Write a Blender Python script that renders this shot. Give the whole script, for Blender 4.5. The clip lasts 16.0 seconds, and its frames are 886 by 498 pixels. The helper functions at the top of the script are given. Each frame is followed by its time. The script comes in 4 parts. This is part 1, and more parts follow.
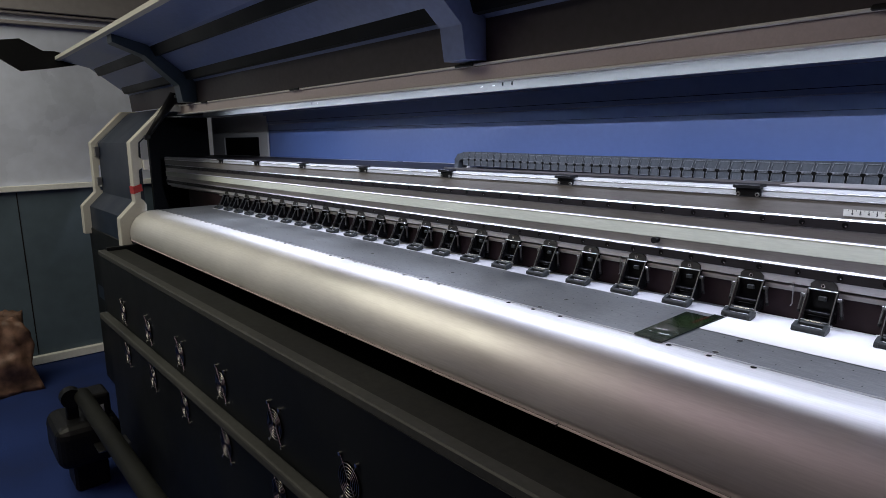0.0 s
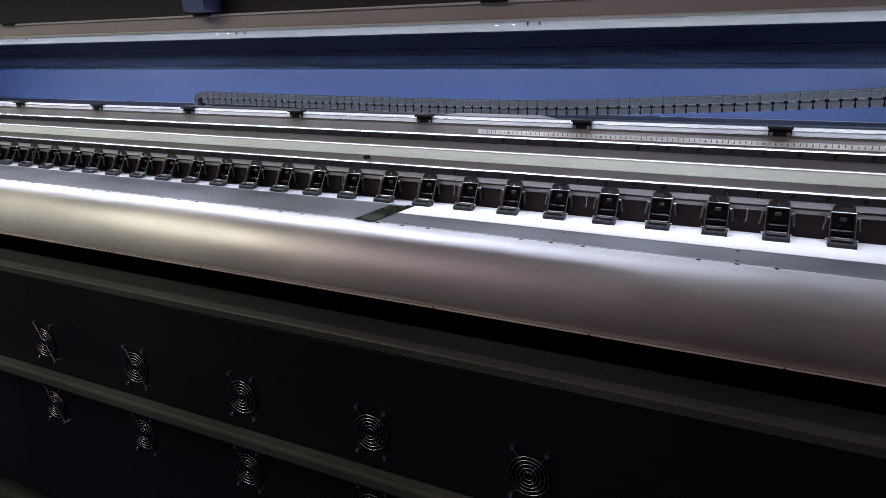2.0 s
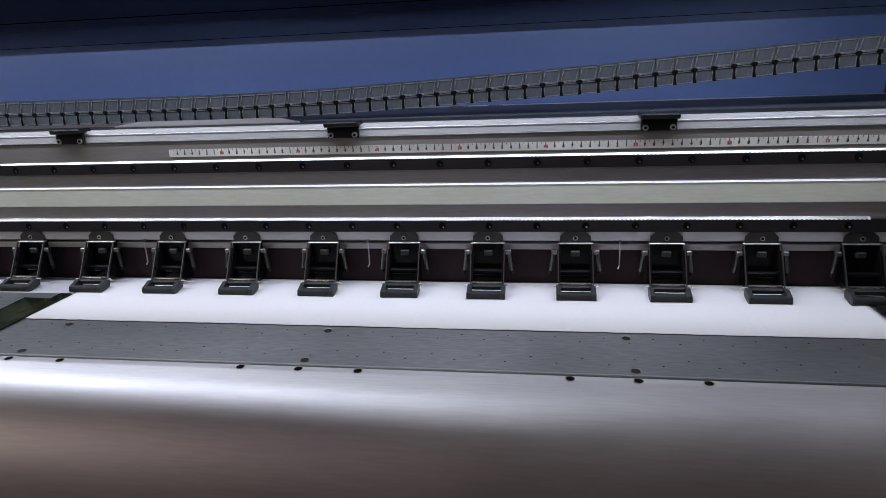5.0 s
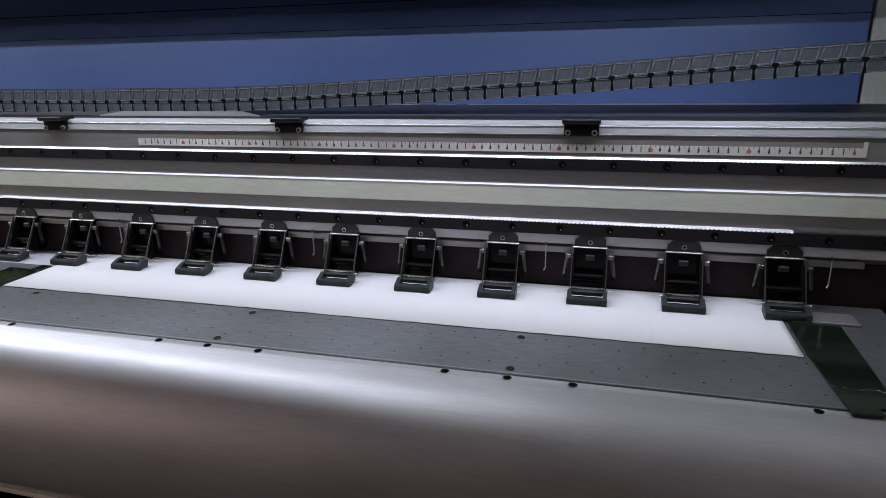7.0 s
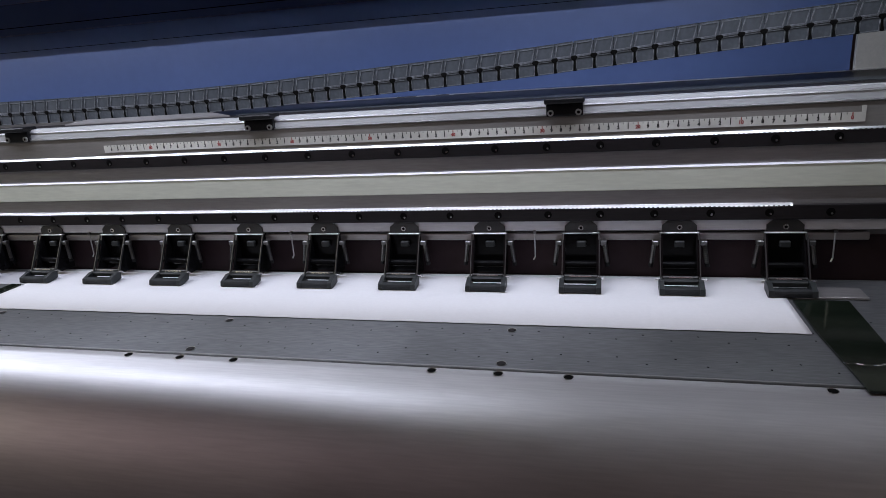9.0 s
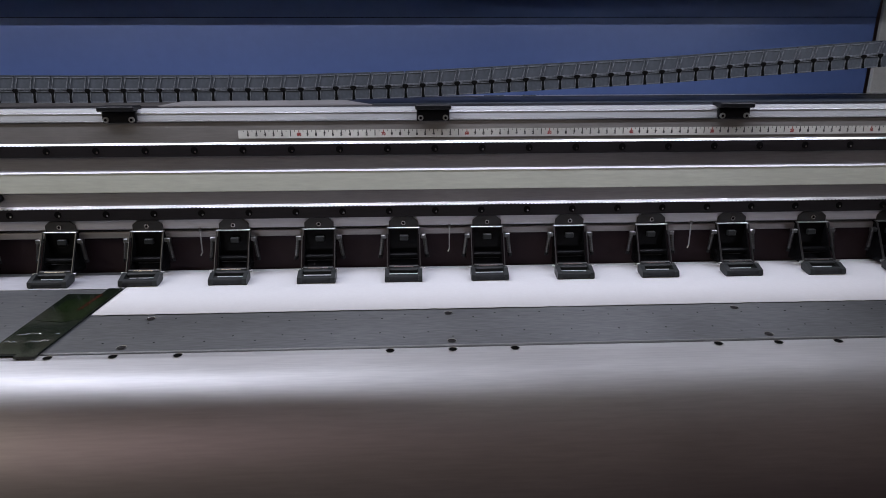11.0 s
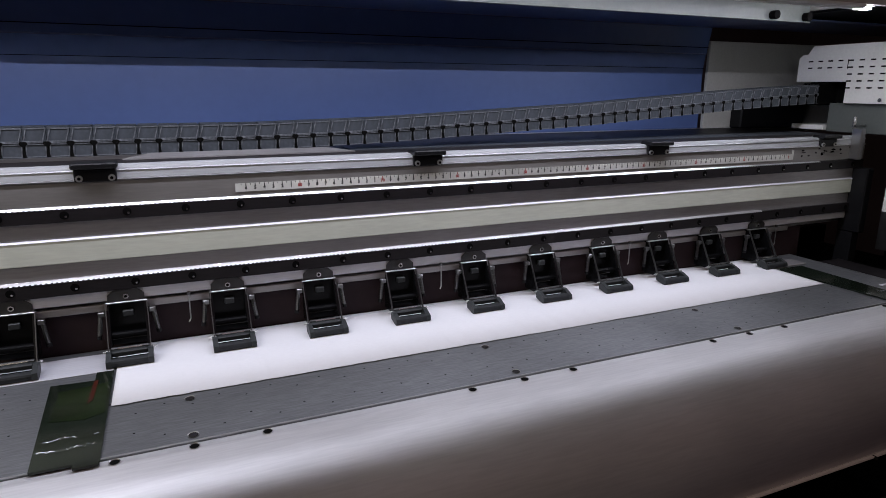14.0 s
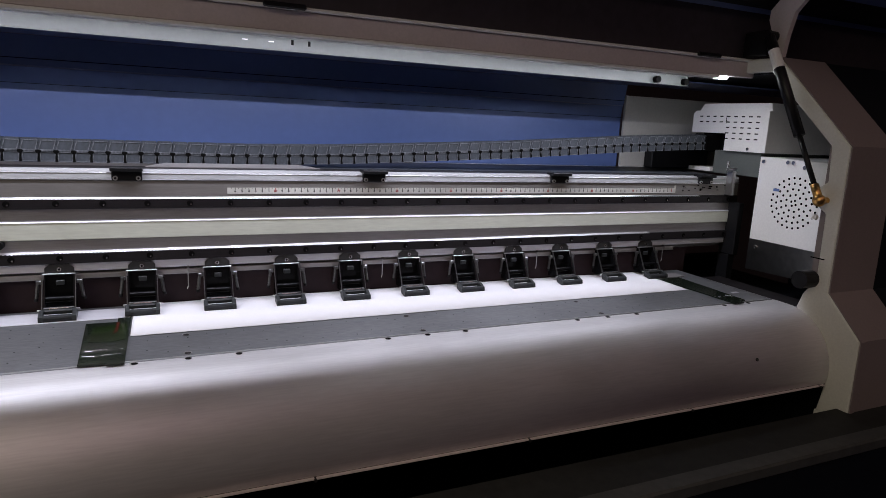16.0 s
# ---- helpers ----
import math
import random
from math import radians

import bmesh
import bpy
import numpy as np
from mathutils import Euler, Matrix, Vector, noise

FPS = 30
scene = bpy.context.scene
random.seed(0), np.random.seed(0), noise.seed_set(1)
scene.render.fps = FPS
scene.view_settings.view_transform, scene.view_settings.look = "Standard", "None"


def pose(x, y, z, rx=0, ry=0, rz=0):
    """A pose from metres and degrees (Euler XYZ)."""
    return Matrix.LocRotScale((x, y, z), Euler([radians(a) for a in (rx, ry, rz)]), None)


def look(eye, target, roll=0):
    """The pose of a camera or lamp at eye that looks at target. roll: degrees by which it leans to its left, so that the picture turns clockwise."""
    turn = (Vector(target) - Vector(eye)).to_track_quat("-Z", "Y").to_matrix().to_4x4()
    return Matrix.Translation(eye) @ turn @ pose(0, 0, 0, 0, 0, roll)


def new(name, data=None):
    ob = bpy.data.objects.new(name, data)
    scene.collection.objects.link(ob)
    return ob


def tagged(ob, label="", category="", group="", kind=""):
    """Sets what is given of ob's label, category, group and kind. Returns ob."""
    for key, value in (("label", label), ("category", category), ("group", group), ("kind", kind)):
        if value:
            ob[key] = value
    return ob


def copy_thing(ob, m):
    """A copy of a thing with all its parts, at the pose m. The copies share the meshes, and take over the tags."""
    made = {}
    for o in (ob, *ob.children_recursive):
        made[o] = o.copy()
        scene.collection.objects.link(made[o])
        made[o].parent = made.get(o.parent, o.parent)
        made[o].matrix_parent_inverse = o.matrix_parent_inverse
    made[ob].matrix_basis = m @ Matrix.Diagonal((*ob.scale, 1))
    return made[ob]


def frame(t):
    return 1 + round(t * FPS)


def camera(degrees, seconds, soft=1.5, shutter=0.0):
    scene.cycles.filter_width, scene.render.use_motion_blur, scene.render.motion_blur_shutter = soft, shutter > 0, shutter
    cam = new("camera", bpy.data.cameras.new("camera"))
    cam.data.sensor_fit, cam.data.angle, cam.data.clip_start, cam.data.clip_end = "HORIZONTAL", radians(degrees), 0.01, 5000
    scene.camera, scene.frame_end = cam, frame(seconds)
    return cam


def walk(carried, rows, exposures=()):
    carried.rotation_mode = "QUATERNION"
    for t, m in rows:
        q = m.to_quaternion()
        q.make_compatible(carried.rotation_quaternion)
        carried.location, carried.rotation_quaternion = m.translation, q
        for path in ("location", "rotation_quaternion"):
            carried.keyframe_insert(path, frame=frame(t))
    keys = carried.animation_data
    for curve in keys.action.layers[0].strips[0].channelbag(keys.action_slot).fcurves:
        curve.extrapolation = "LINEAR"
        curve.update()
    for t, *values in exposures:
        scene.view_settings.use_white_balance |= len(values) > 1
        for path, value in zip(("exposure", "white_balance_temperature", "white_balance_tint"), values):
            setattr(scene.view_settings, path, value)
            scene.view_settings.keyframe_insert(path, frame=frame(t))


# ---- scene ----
cam = camera(70.2, 16.0, soft=0.8)
PATH = [
    (0, (-0.528, -1.06, 1.333), (-2.041, 0.198, 0.972), -1.1),
    (0.5, (-0.347, -1.043, 1.322), (-1.829, 0.237, 0.916), -1.3),
    (1, (-0.273, -1.081, 1.322), (-1.672, 0.269, 0.853), -2.3),
    (1.2, (-0.2788, -1.1502, 1.3164), (-1.5897, 0.3012, 0.9007), -0.81),
    (1.5, (-0.31, -1.303, 1.317), (-1.314, 0.371, 0.881), -1.4),
    (2, (-0.297, -1.392, 1.327), (-1.121, 0.353, 0.802), 0.3),
    (2.5, (-0.312, -1.418, 1.344), (-1.09, 0.377, 0.931), 0.2),
    (3, (-0.309, -1.391, 1.327), (-0.848, 0.493, 0.928), 0.2),
    (3.2, (-0.3078, -1.3454, 1.343), (-0.6941, 0.5706, 0.9201), -0.2),
    (3.5, (-0.252, -1.181, 1.347), (-0.56, 0.761, 0.978), -3.1),
    (3.8, (-0.193, -1.0452, 1.3177), (-0.3957, 0.9118, 0.9381), -6.18),
    (4, (-0.19, -0.962, 1.334), (-0.471, 0.962, 0.864), -5),
    (4.2, (-0.2802, -0.9073, 1.2921), (-0.5754, 1.0234, 0.8523), -2.04),
    (4.5, (-0.377, -0.782, 1.307), (-0.667, 1.123, 0.773), -2.6),
    (6.8, (-0.233, -0.78, 1.307), (-0.669, 1.077, 0.704), 0.4),
    (7, (-0.2, -0.777, 1.314), (-0.702, 1.069, 0.731), -1.2),
    (7.5, (-0.108, -0.749, 1.315), (-0.92, 0.998, 0.777), -4),
    (8, (-0.114, -0.741, 1.311), (-0.857, 1.011, 0.697), -4),
    (8.2, (-0.122, -0.753, 1.307), (-0.796, 1.034, 0.711), -3.7),
    (10.3, (-0.417, -0.716, 1.279), (-0.824, 1.155, 0.702), -4.6),
    (10.5, (-0.463, -0.717, 1.279), (-0.866, 1.15, 0.687), -3.1),
    (11, (-0.642, -0.807, 1.291), (-0.561, 1.109, 0.723), -0.2),
    (11.5, (-0.795, -0.782, 1.292), (-0.529, 1.113, 0.71), -1.8),
    (11.7, (-0.8471, -0.7359, 1.2825), (-0.5089, 1.1703, 0.7679), -3.46),
    (12, (-0.902, -0.725, 1.288), (-0.204, 1.067, 0.738), 3.3),
    (12.2, (-0.9427, -0.7566, 1.293), (-0.0056, 0.9445, 0.8183), 2.93),
    (12.5, (-0.98, -0.766, 1.32), (0.05, 0.869, 0.802), 3.1),
    (13, (-0.947, -0.765, 1.316), (-0.008, 0.928, 0.814), 2.2),
    (13.5, (-0.928, -0.764, 1.31), (-0.094, 0.981, 0.802), 0.4),
    (14, (-0.932, -0.77, 1.319), (-0.157, 1.006, 0.825), 0.2),
    (14.5, (-0.906, -0.771, 1.288), (-0.154, 0.991, 0.717), -0.7),
    (15, (-0.88, -0.811, 1.283), (-0.242, 0.982, 0.666), -0.2),
    (15.3, (-0.9167, -0.8825, 1.2778), (-0.1922, 0.9243, 0.816), -0.15),
    (15.5, (-0.952, -0.935, 1.303), (-0.189, 0.847, 0.813), 1.7),
    (15.7, (-0.9748, -0.9905, 1.2832), (-0.1663, 0.7922, 0.8691), 3.5),
    (16, (-0.954, -1.055, 1.327), (-0.151, 0.735, 0.935), 2.7),
]
EXPOSURES = [(0, 0.19, 6100, 9), (2.5, 0.30, 6200, 9), (3, 0.32, 6220, 9), (3.5, 0.20, 6250, 9), (4, 0.08, 6250, 9), (4.5, -0.30, 6350, 8), (7, -0.36, 6400, 7), (8.2, -0.36, 6400, 8), (10.5, -0.54, 6500, 9), (12.5, -0.44, 6650, 11), (13.5, -0.38, 6650, 11), (14.5, -0.43, 6600, 11), (15, -0.50, 6600, 11), (15.7, -0.22, 6600, 11), (16, -0.05, 6650, 12)]
walk(cam, [(t, look(eye, target, roll)) for t, eye, target, roll in PATH], EXPOSURES)

# ---- world and light ----
world = bpy.data.worlds.new("world")
scene.world = world
world.use_nodes = True
world.node_tree.nodes["Background"].inputs[0].default_value = (0.55, 0.52, 0.55, 1)
world.node_tree.nodes["Background"].inputs[1].default_value = 0.03

X0, X1 = -3.50, 0.1165          # inner faces of the two side plates


def lamp(name, kind, m, energy, color, sx=1.0, sy=1.0):
    d = bpy.data.lights.new(name, kind)
    d.energy, d.color = energy, color
    if kind == "AREA":
        d.shape, d.size, d.size_y = "RECTANGLE", sx, sy
    ob = new(name, d)
    ob.matrix_world = m
    return ob


# light strip under the top beam, behind its front lip
lamp("strip_light", "AREA", pose(-1.60, -0.0777, 1.450, 4), 11.3, (0.815, 0.85, 1.02), 3.34, 0.0008)
# fluorescent ceiling lights of the hall, behind and beside the machine operator
lamp("hall_light_left", "AREA", pose(-3.2, -2.2, 2.95), 54.0, (1.0, 0.925, 0.71), 2.6, 2.2)
lamp("hall_light_right", "AREA", pose(-0.2, -2.5, 2.95), 9.8, (1.0, 0.66, 0.75), 3.0, 2.6)


# ---- materials ----
def mat(name, color, rough=0.5, metal=0.0, grain=40.0, vary=0.12, bump=0.1, stretch=(1, 1, 1), stain=0.10, spec=0.5, aniso=0.0, emit=0.0, fine=0.0):
    """Principled surface with a fine grain, broad stains and a small relief."""
    m = bpy.data.materials.new(name)
    m.use_nodes = True
    nt = m.node_tree
    bs = nt.nodes["Principled BSDF"]
    bs.inputs["Metallic"].default_value = metal
    bs.inputs["Specular IOR Level"].default_value = spec
    if aniso:
        bs.inputs["Anisotropic"].default_value = aniso
        bs.inputs["Anisotropic Rotation"].default_value = 0.25
        tg = nt.nodes.new("ShaderNodeTangent")
        tg.direction_type, tg.axis = "RADIAL", "X"
        nt.links.new(tg.outputs["Tangent"], bs.inputs["Tangent"])
    tc = nt.nodes.new("ShaderNodeTexCoord")
    mp = nt.nodes.new("ShaderNodeMapping")
    mp.inputs["Scale"].default_value = stretch
    nt.links.new(tc.outputs["Object"], mp.inputs["Vector"])
    n1 = nt.nodes.new("ShaderNodeTexNoise")
    n1.inputs["Scale"].default_value, n1.inputs["Detail"].default_value = grain, 6
    nt.links.new(mp.outputs["Vector"], n1.inputs["Vector"])
    n2 = nt.nodes.new("ShaderNodeTexNoise")
    n2.inputs["Scale"].default_value, n2.inputs["Detail"].default_value = 3.0, 5
    nt.links.new(tc.outputs["Object"], n2.inputs["Vector"])

    def scaled(out, amount):
        r = nt.nodes.new("ShaderNodeMapRange")
        r.inputs["From Min"].default_value, r.inputs["From Max"].default_value = 0.3, 0.7
        r.inputs["To Min"].default_value, r.inputs["To Max"].default_value = 1 - amount, 1 + amount
        nt.links.new(out, r.inputs["Value"])
        return r.outputs["Result"]

    mul = nt.nodes.new("ShaderNodeMath")
    mul.operation = "MULTIPLY"
    nt.links.new(scaled(n1.outputs["Fac"], vary), mul.inputs[0])
    nt.links.new(scaled(n2.outputs["Fac"], stain), mul.inputs[1])
    vm = nt.nodes.new("ShaderNodeVectorMath")
    vm.operation = "SCALE"
    vm.inputs[0].default_value = color
    nt.links.new(mul.outputs[0], vm.inputs["Scale"])
    nt.links.new(vm.outputs["Vector"], bs.inputs["Base Color"])
    rm = nt.nodes.new("ShaderNodeMath")
    rm.operation = "MULTIPLY"
    rm.inputs[0].default_value = rough
    nt.links.new(scaled(n2.outputs["Fac"], 0.18), rm.inputs[1])
    nt.links.new(rm.outputs[0], bs.inputs["Roughness"])
    if bump:
        b = nt.nodes.new("ShaderNodeBump")
        b.inputs["Strength"].default_value, b.inputs["Distance"].default_value = bump, 0.001
        nt.links.new(n1.outputs["Fac"], b.inputs["Height"])
        nt.links.new(b.outputs["Normal"], bs.inputs["Normal"])
    if emit:
        bs.inputs["Emission Color"].default_value = (0.9, 0.95, 1, 1)
        bs.inputs["Emission Strength"].default_value = emit
    return m


M = {}
M["carpet"] = mat("blue_carpet", (0.015, 0.029, 0.115), 0.95, grain=220, vary=0.4, bump=0.8, stain=0.25, spec=0.2)
M["wall"] = mat("grey_partition", (0.67, 0.71, 0.86), 0.28, grain=12, vary=0.04, bump=0.02)
M["dado"] = mat("dark_slate_panel", (0.10, 0.135, 0.17), 0.35, grain=12, vary=0.06, bump=0.02)
M["hall"] = mat("reflection_tint_wall", (0.12, 0.085, 0.095), 0.8, grain=30, vary=0.06)
M["plaster"] = mat("dim_wall", (0.30, 0.28, 0.29), 0.8, grain=30, vary=0.06)
M["white_trim"] = mat("white_trim", (0.84, 0.84, 0.82), 0.45, grain=60, vary=0.05)
M["apron"] = mat("brushed_aluminium", (0.86, 0.845, 0.84), 0.50, 0.60, grain=30, vary=0.05, bump=0.04, stretch=(1, 14, 14), stain=0.07, aniso=0.30)
M["platen"] = mat("grey_anodised_plate", (0.25, 0.258, 0.268), 0.38, 0.75, grain=60, vary=0.18, bump=0.06, stretch=(1, 10, 10), stain=0.30)
M["paper"] = mat("white_paper", (0.77, 0.77, 0.79), 0.7, grain=200, vary=0.015, bump=0.02, stain=0.01)
M["tape"] = mat("glossy_dark_film", (0.008, 0.012, 0.008), 0.12, grain=9, vary=0.6, bump=0.4, stain=0.6, spec=0.4)
M["filmgreen"] = mat("green_film_reflection", (0.009, 0.017, 0.0055), 0.16, grain=14, vary=0.7, bump=0.3, stain=0.5, spec=0.4)
M["filmred"] = mat("red_film_reflection", (0.050, 0.011, 0.007), 0.2, grain=30, vary=0.4, bump=0.2, spec=0.4)
M["steel"] = mat("satin_steel", (0.50, 0.50, 0.50), 0.34, 1.0, grain=60, vary=0.06, bump=0.05, stretch=(1, 10, 10))
M["band"] = mat("anodised_band", (0.62, 0.62, 0.66), 0.50, 0.3, grain=60, vary=0.06, bump=0.05, stretch=(1, 10, 10))
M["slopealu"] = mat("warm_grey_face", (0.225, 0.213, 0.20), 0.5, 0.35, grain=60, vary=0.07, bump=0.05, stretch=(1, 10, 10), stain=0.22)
M["topalu"] = mat("matt_grey_strip", (0.43, 0.44, 0.45), 0.55, 0.4, grain=60, vary=0.06, bump=0.05, stretch=(1, 10, 10), stain=0.1)
M["greyalu"] = mat("grey_aluminium", (0.40, 0.385, 0.385), 0.46, 0.75, grain=50, vary=0.08, bump=0.05, stretch=(1, 10, 10), stain=0.12)
M["beige"] = mat("beige_belt_cover", (0.62, 0.64, 0.545), 0.50, 0.1, grain=50, vary=0.06, bump=0.04, stretch=(1, 8, 8))
M["armsteel"] = mat("dark_steel", (0.22, 0.22, 0.22), 0.3, 1.0, grain=60, vary=0.12, bump=0.05)
M["tab"] = mat("blackened_steel", (0.085, 0.085, 0.085), 0.38, 0.8, grain=60, vary=0.12, bump=0.05, stain=0.15)
M["rail"] = mat("black_oxide_rail", (0.015, 0.013, 0.014), 0.45, 0.0, spec=0.22, grain=60, vary=0.15, bump=0.05, stretch=(1, 8, 8))
M["polish"] = mat("polished_edge", (0.80, 0.80, 0.81), 0.30, 1.0, grain=60, vary=0.04, bump=0.02)
M["black"] = mat("black_plastic", (0.007, 0.007, 0.008), 0.42, grain=120, vary=0.2, bump=0.12, spec=0.22)
M["rubber"] = mat("dark_rubber", (0.020, 0.022, 0.024), 0.55, grain=160, vary=0.2, bump=0.2, spec=0.25)
M["footgrey"] = mat("charcoal_plastic", (0.024, 0.027, 0.028), 0.40, grain=140, vary=0.15, bump=0.1, spec=0.35)
M["bodyblack"] = mat("glossy_black_body", (0.0045, 0.0045, 0.005), 0.22, grain=60, vary=0.2, bump=0.02, spec=0.12)
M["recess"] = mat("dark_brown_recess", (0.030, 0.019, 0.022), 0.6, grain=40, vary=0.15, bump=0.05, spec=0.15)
M["blue"] = mat("blue_painted_sheet", (0.094, 0.150, 0.345), 0.36, 0.0, grain=60, vary=0.04, bump=0.03, stain=0.05, spec=0.6)
M["navy"] = mat("navy_painted_sheet", (0.145, 0.19, 0.37), 0.36, grain=60, vary=0.08, bump=0.05, stain=0.12)
M["teal"] = mat("dark_teal_cover", (0.020, 0.036, 0.058), 0.42, grain=70, vary=0.12, bump=0.06, stain=0.15)
M["deepblue"] = mat("deep_blue_sheet", (0.008, 0.016, 0.036), 0.45, grain=70, vary=0.12, bump=0.06, stain=0.15)
M["navyblack"] = mat("blue_black_paint", (0.0040, 0.0052, 0.0068), 0.55, grain=70, vary=0.15, bump=0.08, stain=0.25, spec=0.25)
M["shelf"] = mat("olive_black_paint", (0.022, 0.0228, 0.0215), 0.65, grain=70, vary=0.15, bump=0.08, stain=0.25, spec=0.12)
M["tubegrey"] = mat("dark_tube", (0.011, 0.0115, 0.010), 0.6, grain=70, vary=0.15, bump=0.08, stain=0.25, spec=0.2)
M["lip"] = mat("worn_grey_edge", (0.050, 0.051, 0.048), 0.6, grain=70, vary=0.15, bump=0.08, stain=0.25, spec=0.25)
M["cream"] = mat("cream_powder_coat", (0.55, 0.535, 0.49), 0.48, grain=260, vary=0.05, bump=0.12, stain=0.08)
M["creamdark"] = mat("pinkish_grey_coat", (0.54, 0.47, 0.47), 0.5, grain=260, vary=0.05, bump=0.12, stain=0.08)
# brown that puts the shade of the front faces into the coat colour
M["post"] = mat("shaded_brown_coat", (0.19, 0.155, 0.15), 0.5, grain=260, vary=0.05, bump=0.12, stain=0.12)
M["white"] = mat("white_sheet_metal", (0.72, 0.71, 0.69), 0.42, grain=220, vary=0.04, bump=0.08, stain=0.06)
M["chain"] = mat("grey_black_nylon", (0.044, 0.050, 0.058), 0.50, grain=150, vary=0.25, bump=0.15, stain=0.25, spec=0.35)
# lighter nylon that paints thin highlights along the link edges
M["chainedge"] = mat("highlit_nylon_edge", (0.105, 0.112, 0.122), 0.45, grain=220, vary=0.6)
M["brass"] = mat("brass", (0.62, 0.36, 0.12), 0.30, 1.0, grain=90, vary=0.1)
M["red"] = mat("red_tape", (0.42, 0.025, 0.025), 0.5, grain=60, vary=0.15)
M["ink"] = mat("ruler_ink", (0.02, 0.02, 0.02), 0.6, vary=0.0, bump=0)
M["redink"] = mat("ruler_red_ink", (0.30, 0.05, 0.045), 0.6, vary=0.0, bump=0)
M["ruler"] = mat("ruler_white", (0.55, 0.545, 0.50), 0.6, grain=40, vary=0.10, bump=0.02, stain=0.35)
M["lidblack"] = mat("brown_black_paint", (0.042, 0.034, 0.042), 0.55, grain=60, vary=0.15, bump=0.05, stain=0.2)
# near-black of holes and dark marks, also for shade inside gaps
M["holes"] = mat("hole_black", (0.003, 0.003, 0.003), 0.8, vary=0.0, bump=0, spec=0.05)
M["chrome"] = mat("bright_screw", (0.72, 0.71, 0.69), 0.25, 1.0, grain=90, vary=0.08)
M["screw"] = mat("zinc_screw", (0.45, 0.45, 0.44), 0.32, 0.6, grain=90, vary=0.1)
M["flange"] = mat("pale_green_grey_coat", (0.105, 0.115, 0.107), 0.5, grain=200, vary=0.05, bump=0.08, stain=0.1)
M["guard"] = mat("dull_chrome_wire", (0.42, 0.41, 0.40), 0.22, 1.0, grain=90, vary=0.08)
M["led"] = mat("led_chip", (0.9, 0.9, 0.9), 0.4, emit=140.0, vary=0, bump=0)
M["bag"] = mat("brown_printed_bag", (0.15, 0.085, 0.060), 0.5, grain=25, vary=0.5, bump=0.5, stain=0.5)


# ---- mesh helpers ----
def part(name, bm, material, parent=None, label=""):
    me = bpy.data.meshes.new(name)
    bmesh.ops.recalc_face_normals(bm, faces=bm.faces)
    bm.to_mesh(me)
    bm.free()
    for m in (material if isinstance(material, (list, tuple)) else [material]):
        me.materials.append(m)
    ob = new(name, me)
    if parent:
        ob.parent = parent
    if label:
        ob["label"] = label
    return ob


def box(x0, y0, z0, x1, y1, z1, bevel=0.0, bm=None, seg=1):
    bm = bm or bmesh.new()
    g = bmesh.ops.create_cube(bm, size=1.0)["verts"]
    for v in g:
        v.co = Vector((x0 + (v.co.x + 0.5) * (x1 - x0), y0 + (v.co.y + 0.5) * (y1 - y0), z0 + (v.co.z + 0.5) * (z1 - z0)))
    if bevel:
        es = list({e for v in g for e in v.link_edges})
        bmesh.ops.bevel(bm, geom=es, offset=bevel, segments=seg, affect="EDGES", profile=0.5)
    return bm


def rod(a, b, r, seg=12, bm=None, r2=None):
    bm = bm or bmesh.new()
    a, b = Vector(a), Vector(b)
    d = b - a
    m = Matrix.Translation((a + b) / 2) @ d.to_track_quat("Z", "Y").to_matrix().to_4x4()
    bmesh.ops.create_cone(bm, cap_ends=True, segments=seg, radius1=r, radius2=r if r2 is None else r2, depth=d.length, matrix=m)
    return bm


def extrude_x(profile, x0, x1, bm=None, closed=True):
    """A prism of the (y, z) outline from x0 to x1."""
    bm = bm or bmesh.new()
    a = [bm.verts.new((x0, y, z)) for y, z in profile]
    b = [bm.verts.new((x1, y, z)) for y, z in profile]
    n = len(profile)
    for i in range(n if closed else n - 1):
        bm.faces.new((a[i], a[(i + 1) % n], b[(i + 1) % n], b[i]))
    if closed:
        bm.faces.new(a)
        bm.faces.new(b[::-1])
    return bm


def smooth(ob):
    for p in ob.data.polygons:
        p.use_smooth = True
    return ob


def thing(name, label, category, group="", kind="", at=(0, 0, 0)):
    ob = new(name)
    ob.empty_display_size = 0.02
    ob.location = at
    return tagged(ob, label, category, group, kind)


def disc(bm, c, r, n=10, axis="z"):
    vs = []
    for i in range(n):
        u, v = r * math.cos(2 * math.pi * i / n), r * math.sin(2 * math.pi * i / n)
        vs.append(bm.verts.new(Vector(c) + Vector({"z": (u, v, 0), "y": (u, 0, v), "x": (0, u, v)}[axis])))
    bm.faces.new(vs)


# ---- the hall ----
XL = -4.92
tagged(part("floor", box(XL - 0.1, -4.6, -0.05, 4.1, 3.1, 0.0), M["carpet"]), "blue carpet floor of the hall", "floor", kind="structure")
tagged(part("ceiling", box(XL - 0.1, -4.6, 3.0, 4.1, 3.1, 3.1), M["plaster"]), "dim grey hall ceiling", "ceiling", kind="structure")
wl = tagged(part("wall_left", box(XL - 0.08, -4.6, 0, XL, 3.1, 3.0), M["wall"]), "glossy grey partition wall with white rails", "wall", kind="structure")
for z, h in ((1.047, 0.034), (0.004, 0.05), (1.98, 0.02), (2.035, 0.014)):
    part("rail", box(XL + 0.001, -4.5, z, XL + 0.034, 3.0, z + h, 0.003), M["white_trim"] if z < 1.5 else M["plaster"], wl)
part("upper_panel", box(XL + 0.001, -4.5, 2.055, XL + 0.05, 3.0, 2.6, 0.004), M["plaster"], wl)
